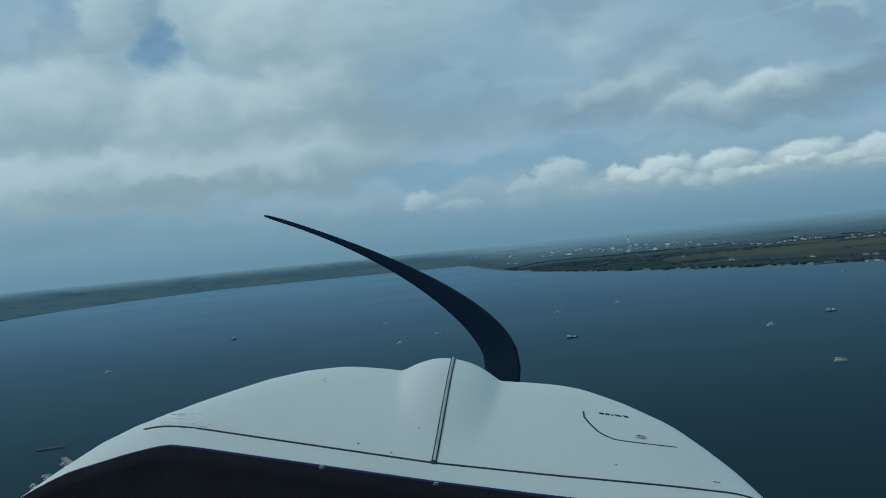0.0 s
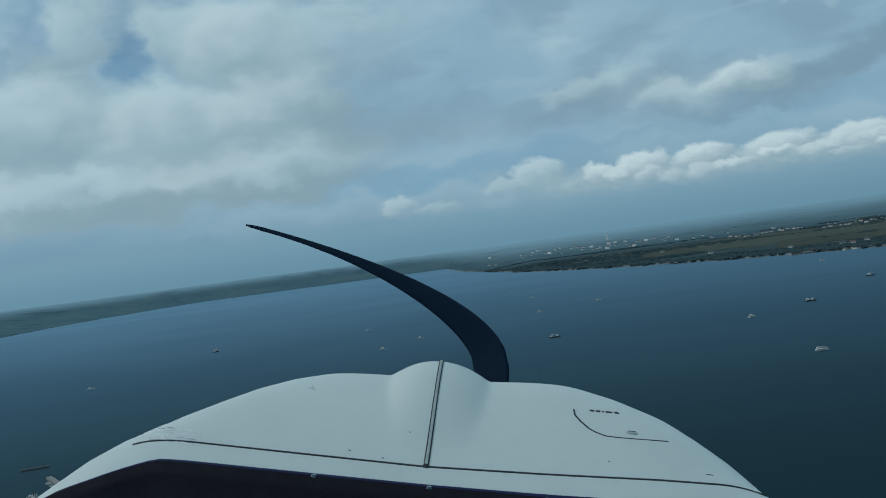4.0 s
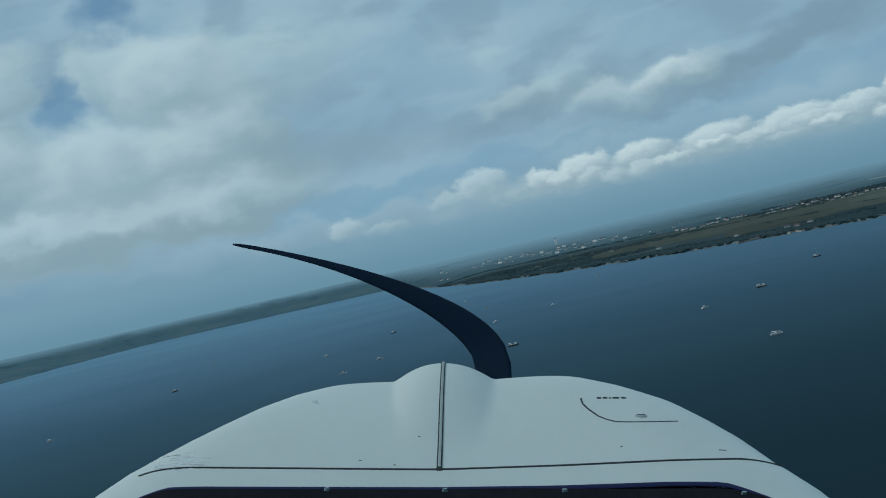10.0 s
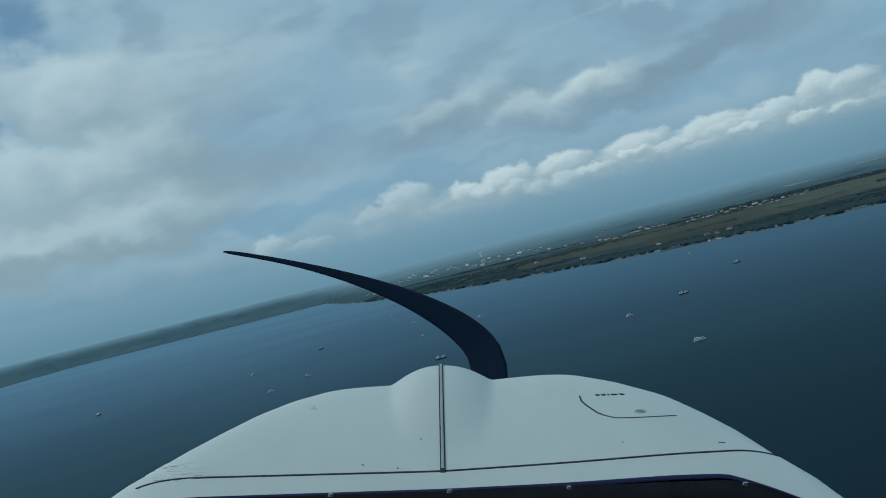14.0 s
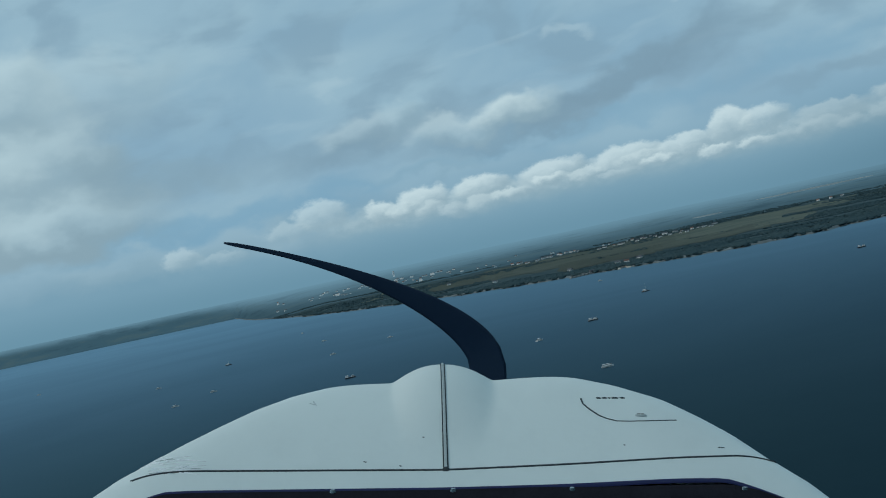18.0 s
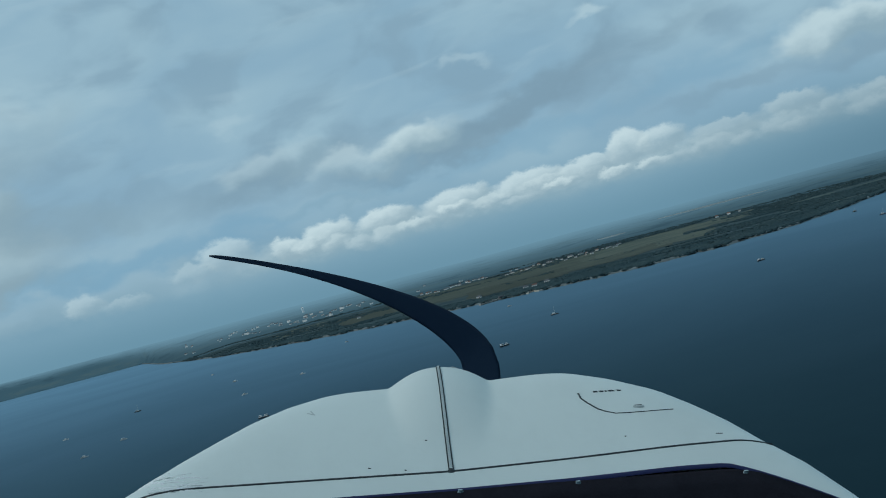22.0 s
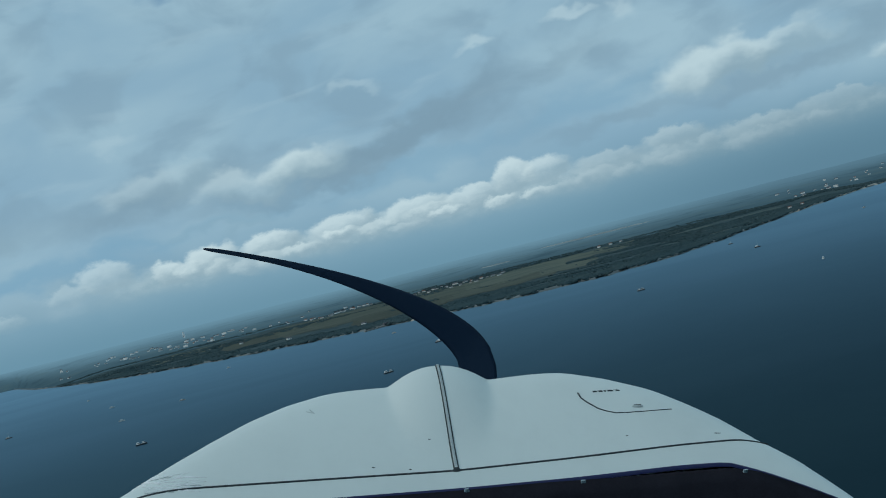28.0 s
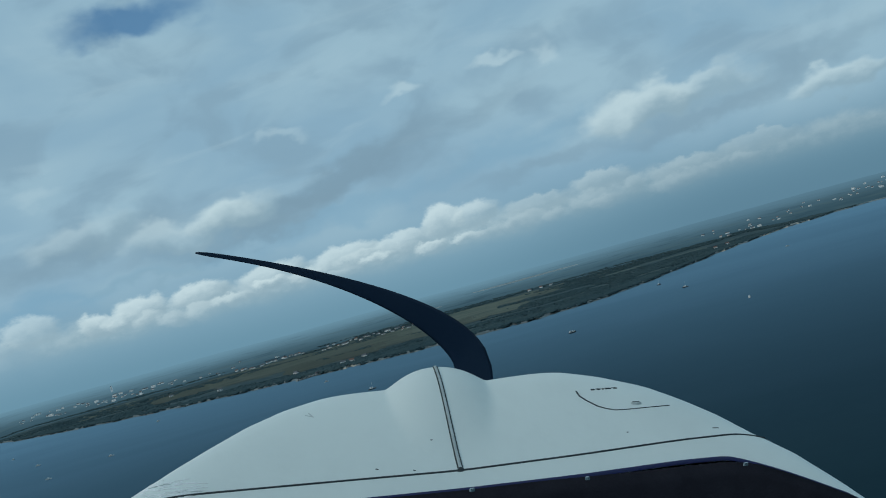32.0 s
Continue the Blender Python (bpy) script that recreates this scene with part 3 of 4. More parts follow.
bmesh.ops.create_uvsphere(bm, u_segments=12, v_segments=6, radius=0.006, matrix=Matrix.Translation((0, 1.851, top_height(0, 1.851))))
part("hinge_end", bm, M["seam"], craft)
door = [(0.1627, 0.178), (0.165, 0.184), (0.172, 0.190), (0.184, 0.198), (0.193, 0.2015), (0.205, 0.2045), (0.22, 0.2048), (0.24, 0.2046), (0.262, 0.2042), (0.276, 0.2040)]
ribbon([on_cowl(u, v) for u, v in door], 0.0028, 0.0012, M["seam"], "oil_door_gap", "rounded outline of the oil filler door")
lx, ly = on_cowl(0.2335, 0.198)
bm = bmesh.new()
bmesh.ops.create_cone(bm, cap_ends=True, segments=20, radius1=0.011, radius2=0.009, depth=0.003, matrix=Matrix.Translation((lx, ly, top_height(lx, ly) + 0.001)))
latch = part("oil_door_latch", bm, M["hinge"], craft, "small round metal latch")
bm = bmesh.new()
box(bm, lx, ly, top_height(lx, ly) + 0.002, 0.013, 0.003, 0.0015)
part("latch_slot", bm, M["seam"], latch)
for u0, u1 in ((0.181, 0.186), (0.188, 0.193), (0.195, 0.197), (0.199, 0.206), (0.209, 0.214)):
    ribbon([on_cowl(u, 0.1772) for u in np.linspace(u0, u1, 4)], 0.010, 0.0012, M["seam"], "placard_bar")
for u, v, du, dv in ((-0.026, 0.2215, 0.002, 0.0005), (-0.054, 0.2545, 0.002, 0.001), (-0.096, 0.2495, 0.003, 0.0008), (-0.152, 0.1795, 0.004, 0.005), (-0.156, 0.1815, 0.006, 0.002), (0.212, 0.2325, 0.002, 0.0005), (0.325, 0.2365, 0.008, 0.0006)):
    a, c = on_cowl(u, v), on_cowl(u + du, v + dv)
    ribbon([(a[0] + (c[0] - a[0]) * q, a[1] + (c[1] - a[1]) * q) for q in (0, 0.5, 1)], 0.0016, 0.0010, M["hinge"] if dv > 0.0015 else M["seam"], "paint_chip")
rng = random.Random(4)
for i in range(46):
    u, v = rng.uniform(-0.358, -0.305), rng.uniform(0.2440, 0.2610)
    du, dv = rng.uniform(0.006, 0.030), rng.uniform(-0.0045, 0.0030)
    a, c = on_cowl(u, v), on_cowl(u + du, v + dv)
    ribbon([(a[0] + (c[0] - a[0]) * q, a[1] + (c[1] - a[1]) * q) for q in np.linspace(0, 1, 6)], 0.0010, 0.0008, M["scratch"] if i % 7 else M["hinge"], "scratch")

# dark deck under the windscreen: its edge sweeps back at the sides


def rear_edge(x):
    return max(min(along(x, REAR_V), 1.835) - 2.2 * max(abs(x) - 0.42, 0.0) ** 1.2, 1.47)


for side in (-1, 1):
    rows = []
    wide = 0.618 * (1.11 if side > 0 else 1.0)
    for s in ACROSS:
        x = side * wide * s
        rows.append([Vector((x, y, top_height(x, max(y, 1.41)))) for y in np.linspace(rear_edge(x), 1.8549, 8)])
    x = side * wide
    for d in (0.08, 0.2, 0.34):
        rows.append([Vector((x * (1 - d * 0.2), p.y, p.z - d)) for p in rows[len(ACROSS) - 1]])
    ob = new("cowl_deck", sheet("cowl_deck", rows if side < 0 else rows[::-1], M["paint"]))
    ob.parent = craft
bm, trim = bmesh.new(), bmesh.new()
prof = ((-0.001, -0.004), (-0.006, -0.002), (-0.03, -0.020), (-0.09, -0.050), (-0.20, -0.085), (-0.22, -0.13), (-0.22, -0.36))
cols, band = [], []
for a in np.linspace(-90, 90, 81):
    x = math.copysign((0.682 if a > 0 else 0.618) * abs(a / 90), a)
    y0, z0 = rear_edge(x), top_height(x, max(rear_edge(x), 1.41))
    cols.append([bm.verts.new((x, y0 + dy - 0.007, min(z0 + 0.002, -0.350) + dz)) for dy, dz in prof])
    band.append([trim.verts.new((x, y0 + dy, z0 + dz)) for dy, dz in ((0.002, -0.001), (-0.001, 0.001), (-0.007, 0.0), (-0.009, -0.004))])
for mesh_, strips in ((bm, cols), (trim, band)):
    for a, b in zip(strips, strips[1:]):
        for j in range(len(a) - 1):
            mesh_.faces.new((a[j], a[j + 1], b[j + 1], b[j]))
part("glareshield", bm, M["black"], craft, "matt black glareshield edge", True)
part("trim_strip", trim, M["navy"], craft, "dark blue trim line", True)
for u in (-0.139, 0.008, 0.155, 0.369):
    x = u * 1.2
    y = rear_edge(x) - 0.015
    z = -0.358
    bm = bmesh.new()
    bmesh.ops.create_cone(bm, cap_ends=True, segments=10, radius1=0.0048, radius2=0.0036, depth=0.004, matrix=Matrix.Translation((x, y, z + 0.004)))
    bmesh.ops.create_cone(bm, cap_ends=True, segments=8, radius1=0.0024, radius2=0.0024, depth=0.012, matrix=Matrix.Translation((x, y, z - 0.002)))
    part("screw", bm, M["chrome"], craft, "small steel screw")

# propeller: a blade that sweeps up to the tip, and the hub behind the cowling's crest
PY = 2.66


ROOT = 0.25


def blade_line(t):
    """Along the blade from the hub (0) over the root to the tip (1): x, z of its middle, and u, which runs from 1 at the root to 0."""
    u = min((1 - t) / (1 - ROOT), 1.0)
    z = 0.010 - 0.095 * u - 0.186 * (1 - max(1 - u * u, 0.0) ** 0.5)
    return -0.480 + 0.586 * u, z - 0.16 * max(1 - t / ROOT, 0.0), u


bm = bmesh.new()
prev = None
for i in range(81):
    t = i / 80
    x, z, u = blade_line(t)
    xa, za, _ = blade_line(max(t - 0.02, 0))
    xb, zb, _ = blade_line(min(t + 0.02, 1))
    d = Vector((xb - xa, 0, zb - za)).normalized()
    nrm = Vector((-d.z, 0, d.x))
    half = (0.0045 + 0.036 * u ** 2.2) * (1.0 if t < 0.94 else max(1 - ((t - 0.94) / 0.065) ** 2, 0.05) ** 0.5)
    twist = 0.4 - 0.3 * t
    sec = []
    for k in range(10):
        a = k / 10 * math.tau
        off = nrm * (half * math.cos(a)) + Vector((0, half * math.cos(a) * twist + 0.16 * half * math.sin(a), 0))
        sec.append(bm.verts.new(Vector((x, PY, z)) + off))
    if prev:
        for k in range(10):
            bm.faces.new((prev[k], prev[(k + 1) % 10], sec[(k + 1) % 10], sec[k]))
    else:
        bm.faces.new(sec)
    prev = sec
bm.faces.new(list(reversed(prev)))
bmesh.ops.recalc_face_normals(bm, faces=bm.faces)
blade = part("propeller_blade", bm, M["prop"], craft, "dark swept propeller blade", True)
other = new("propeller_blade", blade.data)
other.parent = craft
other.matrix_basis = pose(0, 0, -0.86, 0, 180, 0)
bm = bmesh.new()
bmesh.ops.create_uvsphere(bm, u_segments=20, v_segments=12, radius=0.14, matrix=pose(0.0, PY - 0.02, -0.455) @ Matrix.Diagonal((1, 1.3, 1, 1)))
part("spinner", bm, M["prop"], craft, smooth=True)

# a short, blunt nose: its length is drawn in towards the crest, and the cowling climbs steeply to it
CREST, SHORT = 2.44, 0.24
done = set()
for child in craft.children_recursive:
    if child.data.name in done:
        continue
    done.add(child.data.name)
    for vert in child.data.vertices:
        y = vert.co.y
        vert.co *= (CREST + SHORT * (y - CREST)) / y
    child.data.update()

# ---- woods and fields ----


def spot(az, dip, lo=0.0):
    """The place on the land that is seen at this bearing, dip degrees under the horizon."""
    r = max(shore_range(az) + 12, lo)
    while r < 4860 and math.degrees(math.atan2(ALT - land_height(az, r), r)) > dip * UNIT:
        r += 15
    return at_bearing(az, r, land_height(az, r))


FIELDS = ((-0.5, 5.5, 1.78, 2.2), (3.5, 11.0, 1.76, 2.35), (8.5, 15.5, 2.2, 2.72), (10.0, 17.5, 1.75, 2.25), (14.5, 22.5, 2.15, 2.62), (16.5, 23.5, 1.75, 2.2), (21.5, 25.5, 2.15, 2.5), (23.0, 28.0, 1.75, 1.95), (-5.0, -1.0, 1.75, 1.9))


def field_sheet(a0, a1, d0, d1):
    rows = []
    for a in np.linspace(a0, a1, 22):
        k = 0.10 * noise.noise(Vector((a * 0.8, d0 * 9, 0)))
        near, far = ground_range(d1 + k), ground_range(d0 + k * 0.6)
        row = []
        for r in np.linspace(near, far, 14):
            b = a + 0.25 * noise.noise(Vector((r * 0.01, a0, 4)))
            row.append(at_bearing(b, r, land_height(b, r) + 0.6))
        rows.append(row)
    return sheet("field", rows, M["field"])


for a0, a1, d0, d1 in FIELDS:
    tagged(new("field", field_sheet(a0, a1, d0, d1)), "open olive-brown field between dark woods", "field", "fields behind the shore", "structure")


def in_field(az, dip):
    """Open ground; the edge of the woods wanders over the edges of the fields."""
    a = az + 0.9 * noise.noise(Vector((az * 1.3, dip * 6, 11)))
    d = dip + 0.10 * noise.noise(Vector((az * 1.6, dip * 9, 23)))
    return any(a0 + 0.15 < a < a1 - 0.15 and d0 + 0.03 < d < d1 - 0.04 for a0, a1, d0, d1 in FIELDS)


def lump_mesh():
    bm = bmesh.new()
    bmesh.ops.create_icosphere(bm, subdivisions=1, radius=1.0)
    v = np.array([x.co[:] for x in bm.verts])
    f = np.array([[x.index for x in p.verts] for p in bm.faces])
    bm.free()
    return v, f


def woods(name, label, count, a0, a1, place, seed):
    """Many separate crowns of uneven size in one mesh."""
    rnd = np.random.RandomState(seed)
    v0, f0 = lump_mesh()
    vs, fs = [], []
    tries = 0
    while len(vs) < count and tries < count * 12:
        tries += 1
        az = rnd.uniform(a0, a1)
        r = place(az, rnd)
        if r is None or r > 3150:
            continue
        h = land_height(az, r)
        if in_field(az, math.degrees(math.atan2(ALT - h, r)) / UNIT):
            continue
        wide = rnd.uniform(2.0, 5.4)
        tall = rnd.uniform(0.5, 1.25)
        k = 1 + rnd.uniform(-0.28, 0.28, (len(v0), 1))
        p = at_bearing(az, r, h + tall * 0.55)
        vs.append(v0 * k * (wide, wide, tall) + np.array(p[:]))
        fs.append(f0 + len(v0) * (len(vs) - 1))
    me = bpy.data.meshes.new(name)
    me.from_pydata(np.concatenate(vs).tolist(), [], np.concatenate(fs).tolist())
    me.materials.append(M["wood"])
    me.polygons.foreach_set("use_smooth", [True] * len(me.polygons))
    ob = new(name, me)
    return tagged(ob, label, "woods", kind="stuff")


def by_shore(az, rnd):
    if noise.noise(Vector((az * 0.7, 2, 2))) < -0.34:
        return None
    return shore_range(az) + 4 + abs(rnd.normal(0, 60))


def inland(az, rnd):
    r0 = shore_range(az)
    r = r0 + 30 + (3120 - r0) * rnd.uniform(0, 1) ** 1.2
    p = at_bearing(az, r)
    if noise.noise(Vector((p.x * 0.0022, p.y * 0.0045, 3))) + 0.35 * noise.noise(Vector((p.x * 0.012, p.y * 0.012, 6))) < -0.12:
        return None
    return r


woods("shore_woods", "dark trees and scrub along the shore", 11000, -12.6, 56, by_shore, 3)
woods("inland_woods", "dark woodland patches over the low land", 26000, -12.4, 56, inland, 5)

# ---- houses ----


def house(name, label, w, d, h, roof_mat, wall_mat="wall", flat=False):
    ob = thing(name, label, "house", "houses over the bay")
    bm = bmesh.new()
    box(bm, 0, 0, -1.5, w, d, h + 1.5, 0.15)
    wall = part("wall", bm, M[wall_mat], ob)
    bm = bmesh.new()
    if flat:
        box(bm, 0, 0, h, w + 0.6, d + 0.6, 0.7, 0.1)
    else:
        e, rise = 0.5, d * 0.36
        a = [bm.verts.new(p) for p in ((-w / 2 - e, -d / 2 - e, h - 0.2), (w / 2 + e, -d / 2 - e, h - 0.2), (w / 2 + e, d / 2 + e, h - 0.2), (-w / 2 - e, d / 2 + e, h - 0.2), (-w / 2 - e, 0, h + rise), (w / 2 + e, 0, h + rise))]
        for f in ((0, 1, 5, 4), (2, 3, 4, 5), (1, 2, 5), (3, 0, 4), (3, 2, 1, 0)):
            bm.faces.new([a[i] for i in f])
    part("roof", bm, M[roof_mat], ob)
    n = max(2, int(w // 5))
    for i in range(n):
        bm = bmesh.new()
        box(bm, -w / 2 + w * (i + 0.5) / n, -d / 2 - 0.02, h * 0.35, 1.5, 0.12, 1.5, 0.02)
        part("window", bm, M["pane"], wall)
    return ob


KINDS = [
    house("house", "white rendered house with a grey pitched roof among trees", 10, 7, 4.2, "slate"),
    house("house", "long white house with a grey roof beside fields", 17, 8, 4.2, "slate"),
    house("house", "pale house with a red-brown roof on the low land", 9.5, 7.5, 4.5, "rust"),
    house("apartment_block", "white flat-roofed block in the town", 19, 10, 9, "slate", flat=True),
]
rnd = random.Random(11)
first = set()


def settle(kind, az, dip, turn_=None, size=1.0):
    size *= 0.74
    p = spot(az, dip)
    ob = KINDS[kind]
    face = -az * UNIT + (rnd.uniform(-35, 35) if turn_ is None else turn_)
    m = Matrix.Translation(p) @ pose(0, 0, 0, 0, 0, face)
    if kind not in first:
        first.add(kind)
        ob.matrix_basis = m @ Matrix.Diagonal((size, size, size, 1))
    else:
        c = copy_thing(ob, m)
        c.scale = (size, size, size)


for i in range(46):          # the row of houses beyond the fields
    az = 5.5 + 14.0 * (i + rnd.uniform(-0.4, 0.4)) / 46
    if 10.4 < az < 11.2:
        continue
    settle(rnd.choice((0, 0, 1, 2)), az, 1.46 + 0.012 * (az - 5) + rnd.uniform(-0.10, 0.10), size=rnd.uniform(0.7, 1.1))
for i in range(64):          # the town on the rise
    az = rnd.triangular(-12.5, 8.5, -4.0)
    settle(rnd.choice((0, 0, 1, 1, 2, 3)), az, 0.42 + 0.03 * (az + 12) * rnd.uniform(0.6, 1.0) + rnd.uniform(0.15, 0.5), size=rnd.uniform(0.55, 0.9))
for i in range(44):          # the far town by the beach
    az = rnd.uniform(37.5, 50.0)
    settle(rnd.choice((0, 1, 2, 3)), az, max(0.35, 1.15 - 0.05 * (az - 37)) + rnd.uniform(-0.25, 0.4), size=rnd.uniform(0.55, 0.9))
for az, dip in ((12.4, 2.85), (13.0, 2.88), (13.9, 2.8), (9.2, 2.68), (4.1, 2.4), (-10.6, 1.25), (-10.1, 1.3), (25.8, 1.45), (26.6, 1.46), (27.3, 1.44), (1.0, 1.9), (38.4, 1.95), (39.2, 1.9)):
    settle(rnd.choice((0, 2)), az, dip)

tower = thing("tower", "tall pale tower block standing over the town", "tower")
bm = bmesh.new()
box(bm, 0, 0, -2, 7, 7, 19, 0.4, 0.94)
shaft = part("shaft", bm, M["white"], tower)
bm = bmesh.new()
box(bm, 0, 0, 17, 4.4, 4.4, 1.8, 0.2)
part("roof_cap", bm, M["slate"], tower)
for i in range(8):
    bm = bmesh.new()
    box(bm, 0, -3.4, 1.8 + i * 1.85, 4.4, 0.3, 0.35)
    part("window_band", bm, M["pane"], shaft)
tower.matrix_basis = Matrix.Translation(spot(-2.5, 0.55)) @ pose(0, 0, 0, 0, 0, 4)

# ---- beach, jetty, pale far fields ----


def shore_band(name, a0, a1, wide, mat, label, category):
    rows = []
    for a in np.linspace(a0, a1, 30):
        r = shore_range(a)
        k = 0.35 + 0.65 * math.sin(math.pi * (a - a0) / (a1 - a0))
        rows.append([at_bearing(a, r - 5, -0.2), at_bearing(a, r + 1, 1.6), at_bearing(a, r + wide * k, land_height(a, r + wide * k) + 0.9)])
    return tagged(new(name, sheet(name, rows, mat)), label, category, kind="structure")


shore_band("beach", 41.5, 44.6, 34, M["sand"], "long pale sand beach below the town", "beach")
shore_band("beach", 38.6, 39.8, 22, M["sand"], "small pale cove of sand", "beach")
shore_band("beach", 12.3, 13.2, 12, M["sand"], "short strip of sand under shore houses", "beach")
for a0, a1, dip in ((22.0, 29.5, 0.62), (17.8, 19.8, 0.95)):
    rows = []
    for a in np.linspace(a0, a1, 24):
        k = math.sin(math.pi * (a - a0) / (a1 - a0)) ** 0.5
        p, q = spot(a, dip + 0.02 + 0.05 * k), spot(a, dip - 0.03 * k)
        rows.append([p + Vector((0, 0, 3.5)), q + Vector((0, 0, 3.5))])
    tagged(new("field", sheet("field", rows, M["stubble"])), "pale bare strip of land far inland", "field", "fields behind the shore", "structure")

jetty = thing("jetty", "dark stone jetty with moored boats at the shore", "jetty")
bm = bmesh.new()
box(bm, 0, 0, -1, 46, 5, 2.8, 0.3, 0.9)
part("quay", bm, M["concrete"], jetty)
for i in range(7):
    bm = bmesh.new()
    box(bm, -20 + i * 6.5, -3.4, -1, 0.6, 0.6, 4.6, 0.05)
    part("pile", bm, M["darkhull"], jetty)
bm = bmesh.new()
box(bm, 15, 0, 2.2, 8, 4, 3, 0.2)
part("shed", bm, M["slate"], jetty)
jetty.matrix_basis = Matrix.Translation(at_bearing(10.0, shore_range(10.0) - 14, 0.0)) @ pose(0, 0, 0, 0, 0, 24)

# ---- boats ----


def hull_mesh(length, beam, height, mat, name="hull"):
    """A boat's hull with sheer, flared bow and flat transom."""
    bm = bmesh.new()
    rings_ = []
    for i in range(11):
        t = i / 10
        x = -length / 2 + length * t
        w = beam / 2 * (1 - max(t - 0.45, 0) ** 2 * 3.0) if t < 1 else 0.03
        w = max(w, 0.04)
        top = height * (0.85 + 0.3 * t * t)
        rings_.append([bm.verts.new(p) for p in ((x, -w, top), (x + 0.02 * length * t, -w * 0.8, 0.0), (x, 0, -0.5), (x + 0.02 * length * t, w * 0.8, 0.0), (x, w, top))])
    for a, b in zip(rings_, rings_[1:]):
        for j in range(4):
            bm.faces.new((a[j], a[j + 1], b[j + 1], b[j]))
        bm.faces.new((a[4], a[0], b[0], b[4]))
    bm.faces.new(rings_[0])
    bmesh.ops.recalc_face_normals(bm, faces=bm.faces)
    return bm


def motor_boat(label, length=10.0, hull="darkhull", blocks=2, mast=False, group="boats moored in the bay"):
    ob = thing("boat", label, "boat", group)
    beam, high = length * 0.33, length * 0.12
    part("hull", hull_mesh(length, beam, high, M[hull]), M[hull], ob)
    bm = bmesh.new()
    box(bm, -0.05 * length, 0, high * 0.9, length * 0.8, beam * 0.8, 0.12, 0.03)
    part("deck", bm, M["deck"], ob)
    for i in range(blocks):
        x = length * (-0.28 + 0.5 * i / max(blocks - 1, 1)) if blocks > 1 else -length * 0.08
        bm = bmesh.new()
        box(bm, x, 0, high, length * (0.28 if blocks > 1 else 0.42), beam * 0.72, length * (0.17 - 0.03 * i), 0.08, 0.9)
        cabin = part("cabin", bm, M["hull"], ob, "white cabin")
        bm = bmesh.new()
        box(bm, x, 0, high + length * 0.08, length * (0.285 if blocks > 1 else 0.425), beam * 0.7, length * 0.04)
        part("window", bm, M["pane"], cabin)
    if mast:
        bm = bmesh.new()
        bmesh.ops.create_cone(bm, cap_ends=True, segments=8, radius1=0.09, radius2=0.05, depth=length * 0.9, matrix=Matrix.Translation((length * 0.08, 0, high + length * 0.45)))
        part("mast", bm, M["hinge"], ob, "thin metal mast")
    return ob


def afloat(ob, az, dip, heading):
    ob.matrix_basis = Matrix.Translation(at_bearing(az, ground_range(dip), 0.0)) @ pose(0, 0, 0, 0, 0, heading)


KIT = [
    motor_boat("white two-cabin motor boat with a dark hull on the bay", 7.2, "darkhull", 2),
    motor_boat("white three-block work barge moored on the bay", 5.6, "hull", 3),
    motor_boat("small pale fishing boat on open water", 5.5, "hull", 1),
    motor_boat("dark-hulled sailing boat with a bare mast", 7.0, "darkhull", 1, True),
]
MOORED = ((0, 10.0, 6.2, 20), (1, 10.3, 9.4, 12), (0, -6.8, 6.6, 5), (3, 13.8, 5.0, 15), (0, 27.8, 4.9, 30), (2, 2.8, 2.7, 0), (2, 11.0, 3.7, 8), (2, -15.8, 5.5, 4), (3, -29.4, 4.5, 40),
          (2, -37.6, 5.7, 12), (1, -28.6, 9.8, 25), (2, -9.3, 3.0, 60), (2, -8.0, 3.8, 9), (2, -0.2, 3.2, 20), (3, -14.5, 4.0, 15), (2, -3.6, 4.5, 3), (2, -19.2, 4.5, 30), (2, -18.4, 5.9, 0),
          (3, 34.2, 3.3, 50), (3, 35.8, 3.9, 20), (2, 39.6, 5.6, 80), (2, 42.8, 3.0, 10), (2, -7.6, 4.8, 22), (2, -26.5, 3.2, 8), (2, 6.2, 6.8, 40))
used = set()
for kind, az, dip, heading in MOORED:
    ob = KIT[kind]
    if kind in used:
        ob = copy_thing(ob, Matrix())
    used.add(kind)
    afloat(ob, az, dip, heading - az * UNIT)

# ---- the marina below the western shore ----


def quay_spot(x, y, z=0.0):
    """The marina's own plan: x along, y towards the eye."""
    return at_bearing(-42.1 + x * 0.0325, ground_range(12.5 + 0.034 * (y - 120) + 0.005 * x), z)


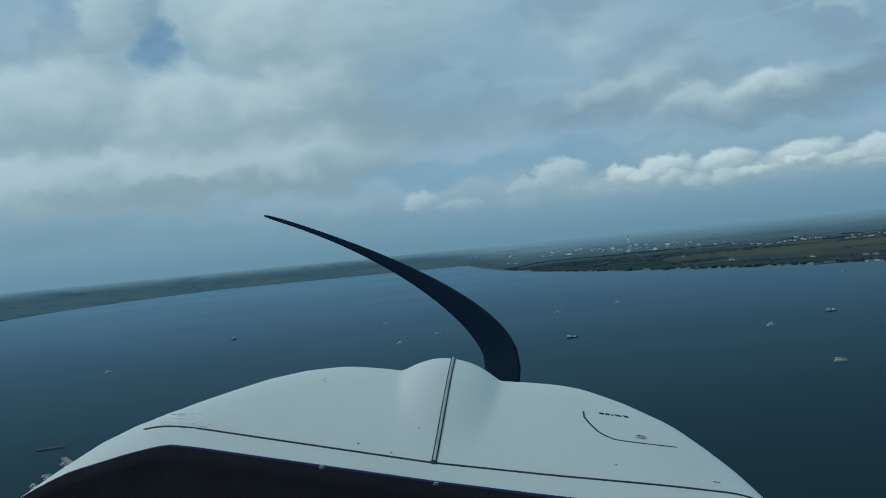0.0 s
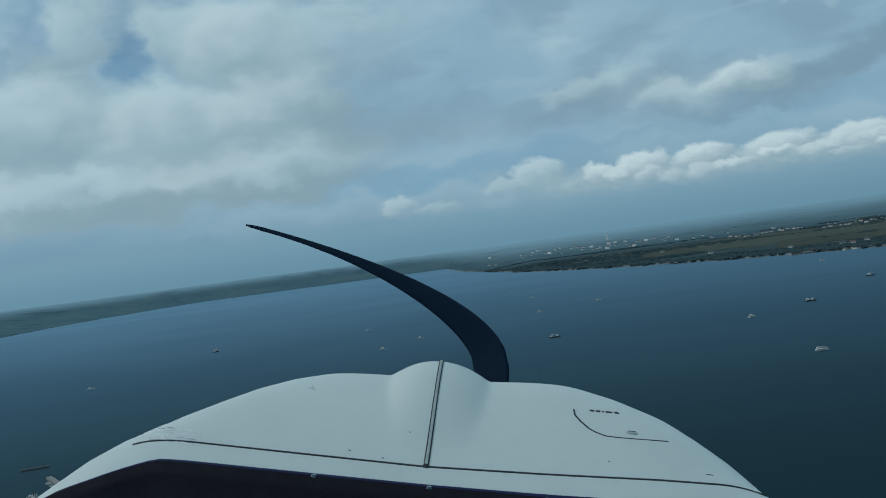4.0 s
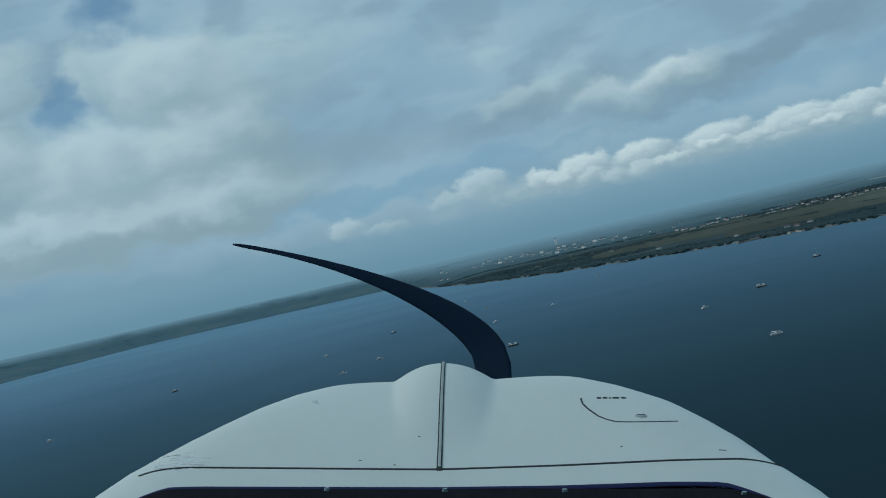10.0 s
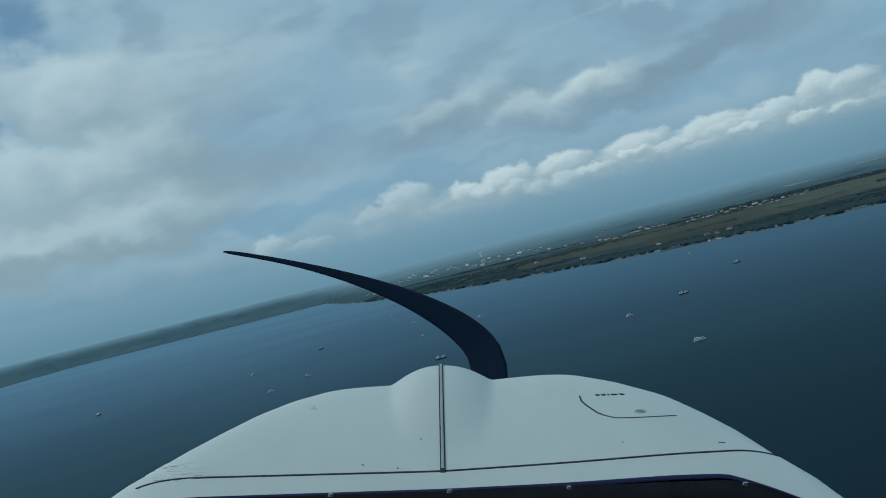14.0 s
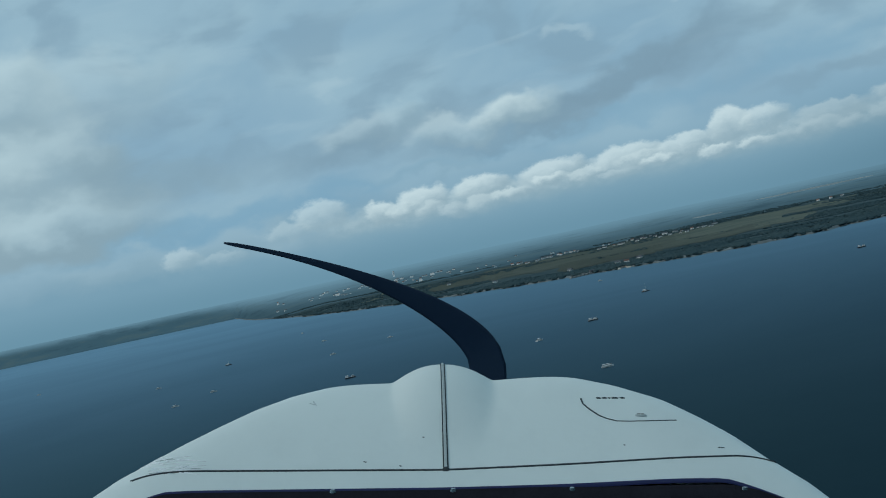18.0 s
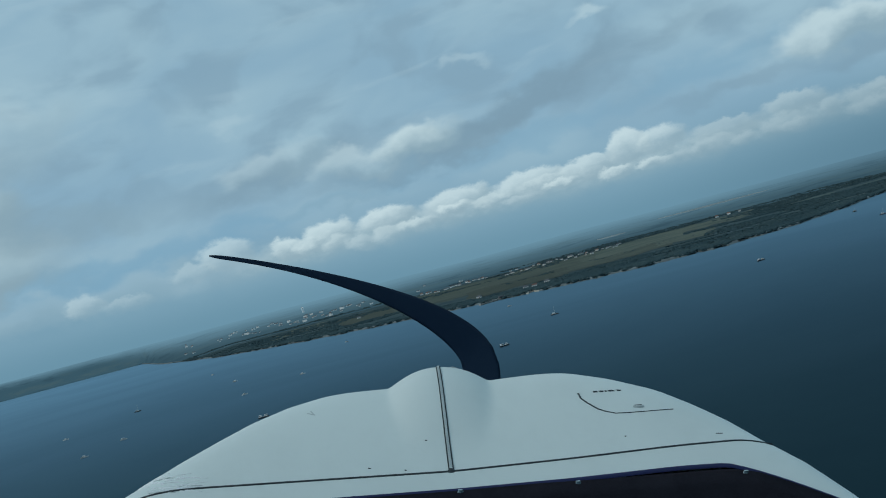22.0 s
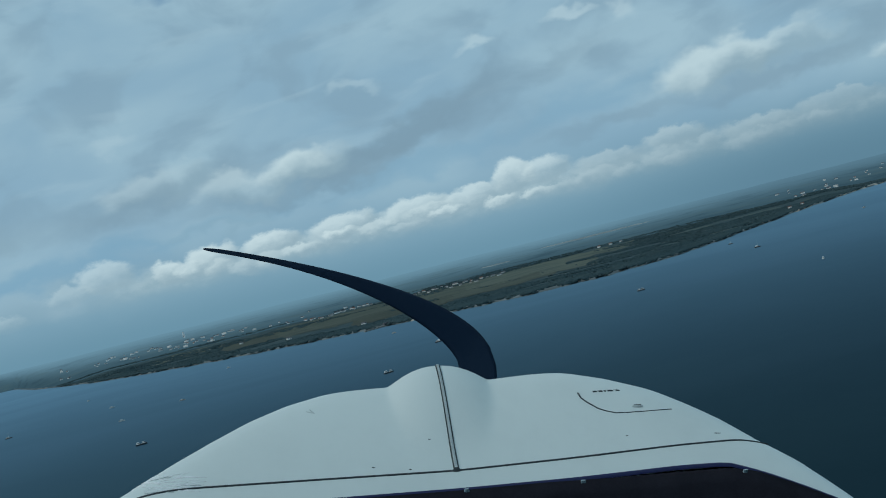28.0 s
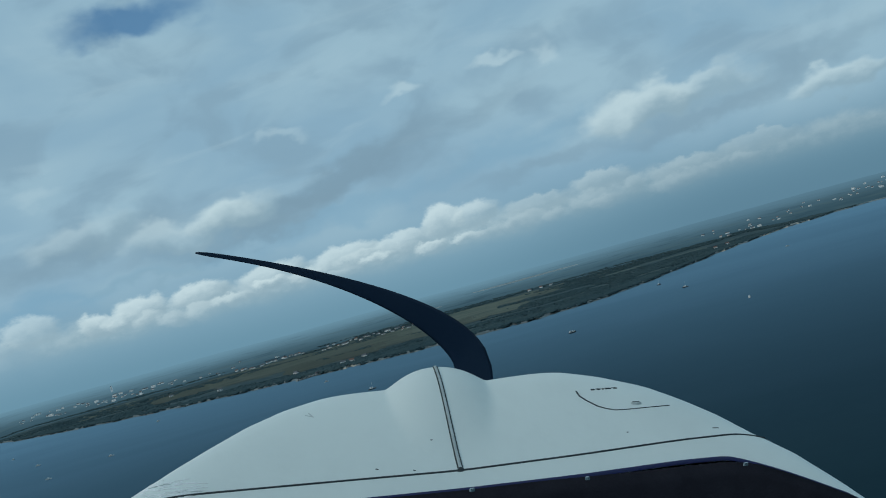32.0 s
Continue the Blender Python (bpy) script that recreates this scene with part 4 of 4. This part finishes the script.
spit = thing("marina_spit", "low grassy spit of land beside the marina", "land", kind="structure")
rows = []
for i in range(14):
    t = i / 13
    c = quay_spot(64 + 96 * t, 112 + 34 * t)
    n = Vector((0.35, 0.94, 0)) * (9 - 5 * t) * (0.5 + 0.5 * math.sin(math.pi * min(t * 1.4 + 0.2, 1)))
    rows.append([c - n + Vector((0, 0, -0.4)), c - n * 0.5 + Vector((0, 0, 0.8)), c + n * 0.5 + Vector((0, 0, 0.8)), c + n + Vector((0, 0, -0.4))])
ob = new("bank", sheet("bank", rows, M["field"]))
ob.parent = spit


def walkway(name, label, a, b, wide, high, mat):
    a, b = quay_spot(*a), quay_spot(*b)
    ob = thing(name, label, "pontoon", "marina")
    d = b - a
    bm = bmesh.new()
    box(bm, d.length / 2, 0, -0.4, d.length, wide, high + 0.4, 0.06)
    part("deck", bm, M[mat], ob)
    for i in range(max(2, int(d.length // 6))):
        bm = bmesh.new()
        bmesh.ops.create_cone(bm, cap_ends=True, segments=8, radius1=0.14, radius2=0.14, depth=2.6, matrix=Matrix.Translation((3 + i * 6, wide / 2 + 0.1, 0.4)))
        part("pile", bm, M["slate"], ob)
    ob.matrix_basis = Matrix.Translation(a) @ pose(0, 0, 0, 0, 0, math.degrees(math.atan2(d.y, d.x)))
    return ob


walkway("breakwater", "dark stone breakwater outside the marina", (-10, 52), (44, 44), 1.6, 0.8, "slate")
walkway("quay", "pale concrete quay of the marina", (40, 66), (75, 93), 2.2, 0.9, "concrete")
walkway("pontoon", "narrow floating pontoon lined with small boats", (2, 96), (46, 140), 1.0, 0.4, "concrete")
walkway("pontoon", "narrow floating pontoon lined with small boats", (-22, 112), (10, 146), 1.0, 0.4, "concrete")
walkway("pontoon", "narrow floating pontoon lined with small boats", (66, 108), (56, 134), 1.0, 0.4, "concrete")
yacht = motor_boat("small white yacht berthed in the marina", 2.3, "hull", 1, False, "marina")
berths = []
for (x0, y0), (x1, y1), n in (((38, 74), (70, 99), 11), ((0, 99), (42, 141), 12), ((8, 95), (52, 138), 12), ((-22, 116), (8, 146), 9), ((70, 109), (60, 135), 6)):
    berths += [(x0 + (x1 - x0) * i / (n - 1), y0 + (y1 - y0) * i / (n - 1)) for i in range(n)]
for i, (x, y) in enumerate(berths):
    ob = yacht if i == 0 else copy_thing(yacht, Matrix())
    ob.matrix_basis = Matrix.Translation(quay_spot(x + rnd.uniform(-0.9, 0.9), y + rnd.uniform(-0.9, 0.9))) @ pose(0, 0, 0, 0, 0, 62 + rnd.uniform(-14, 14))
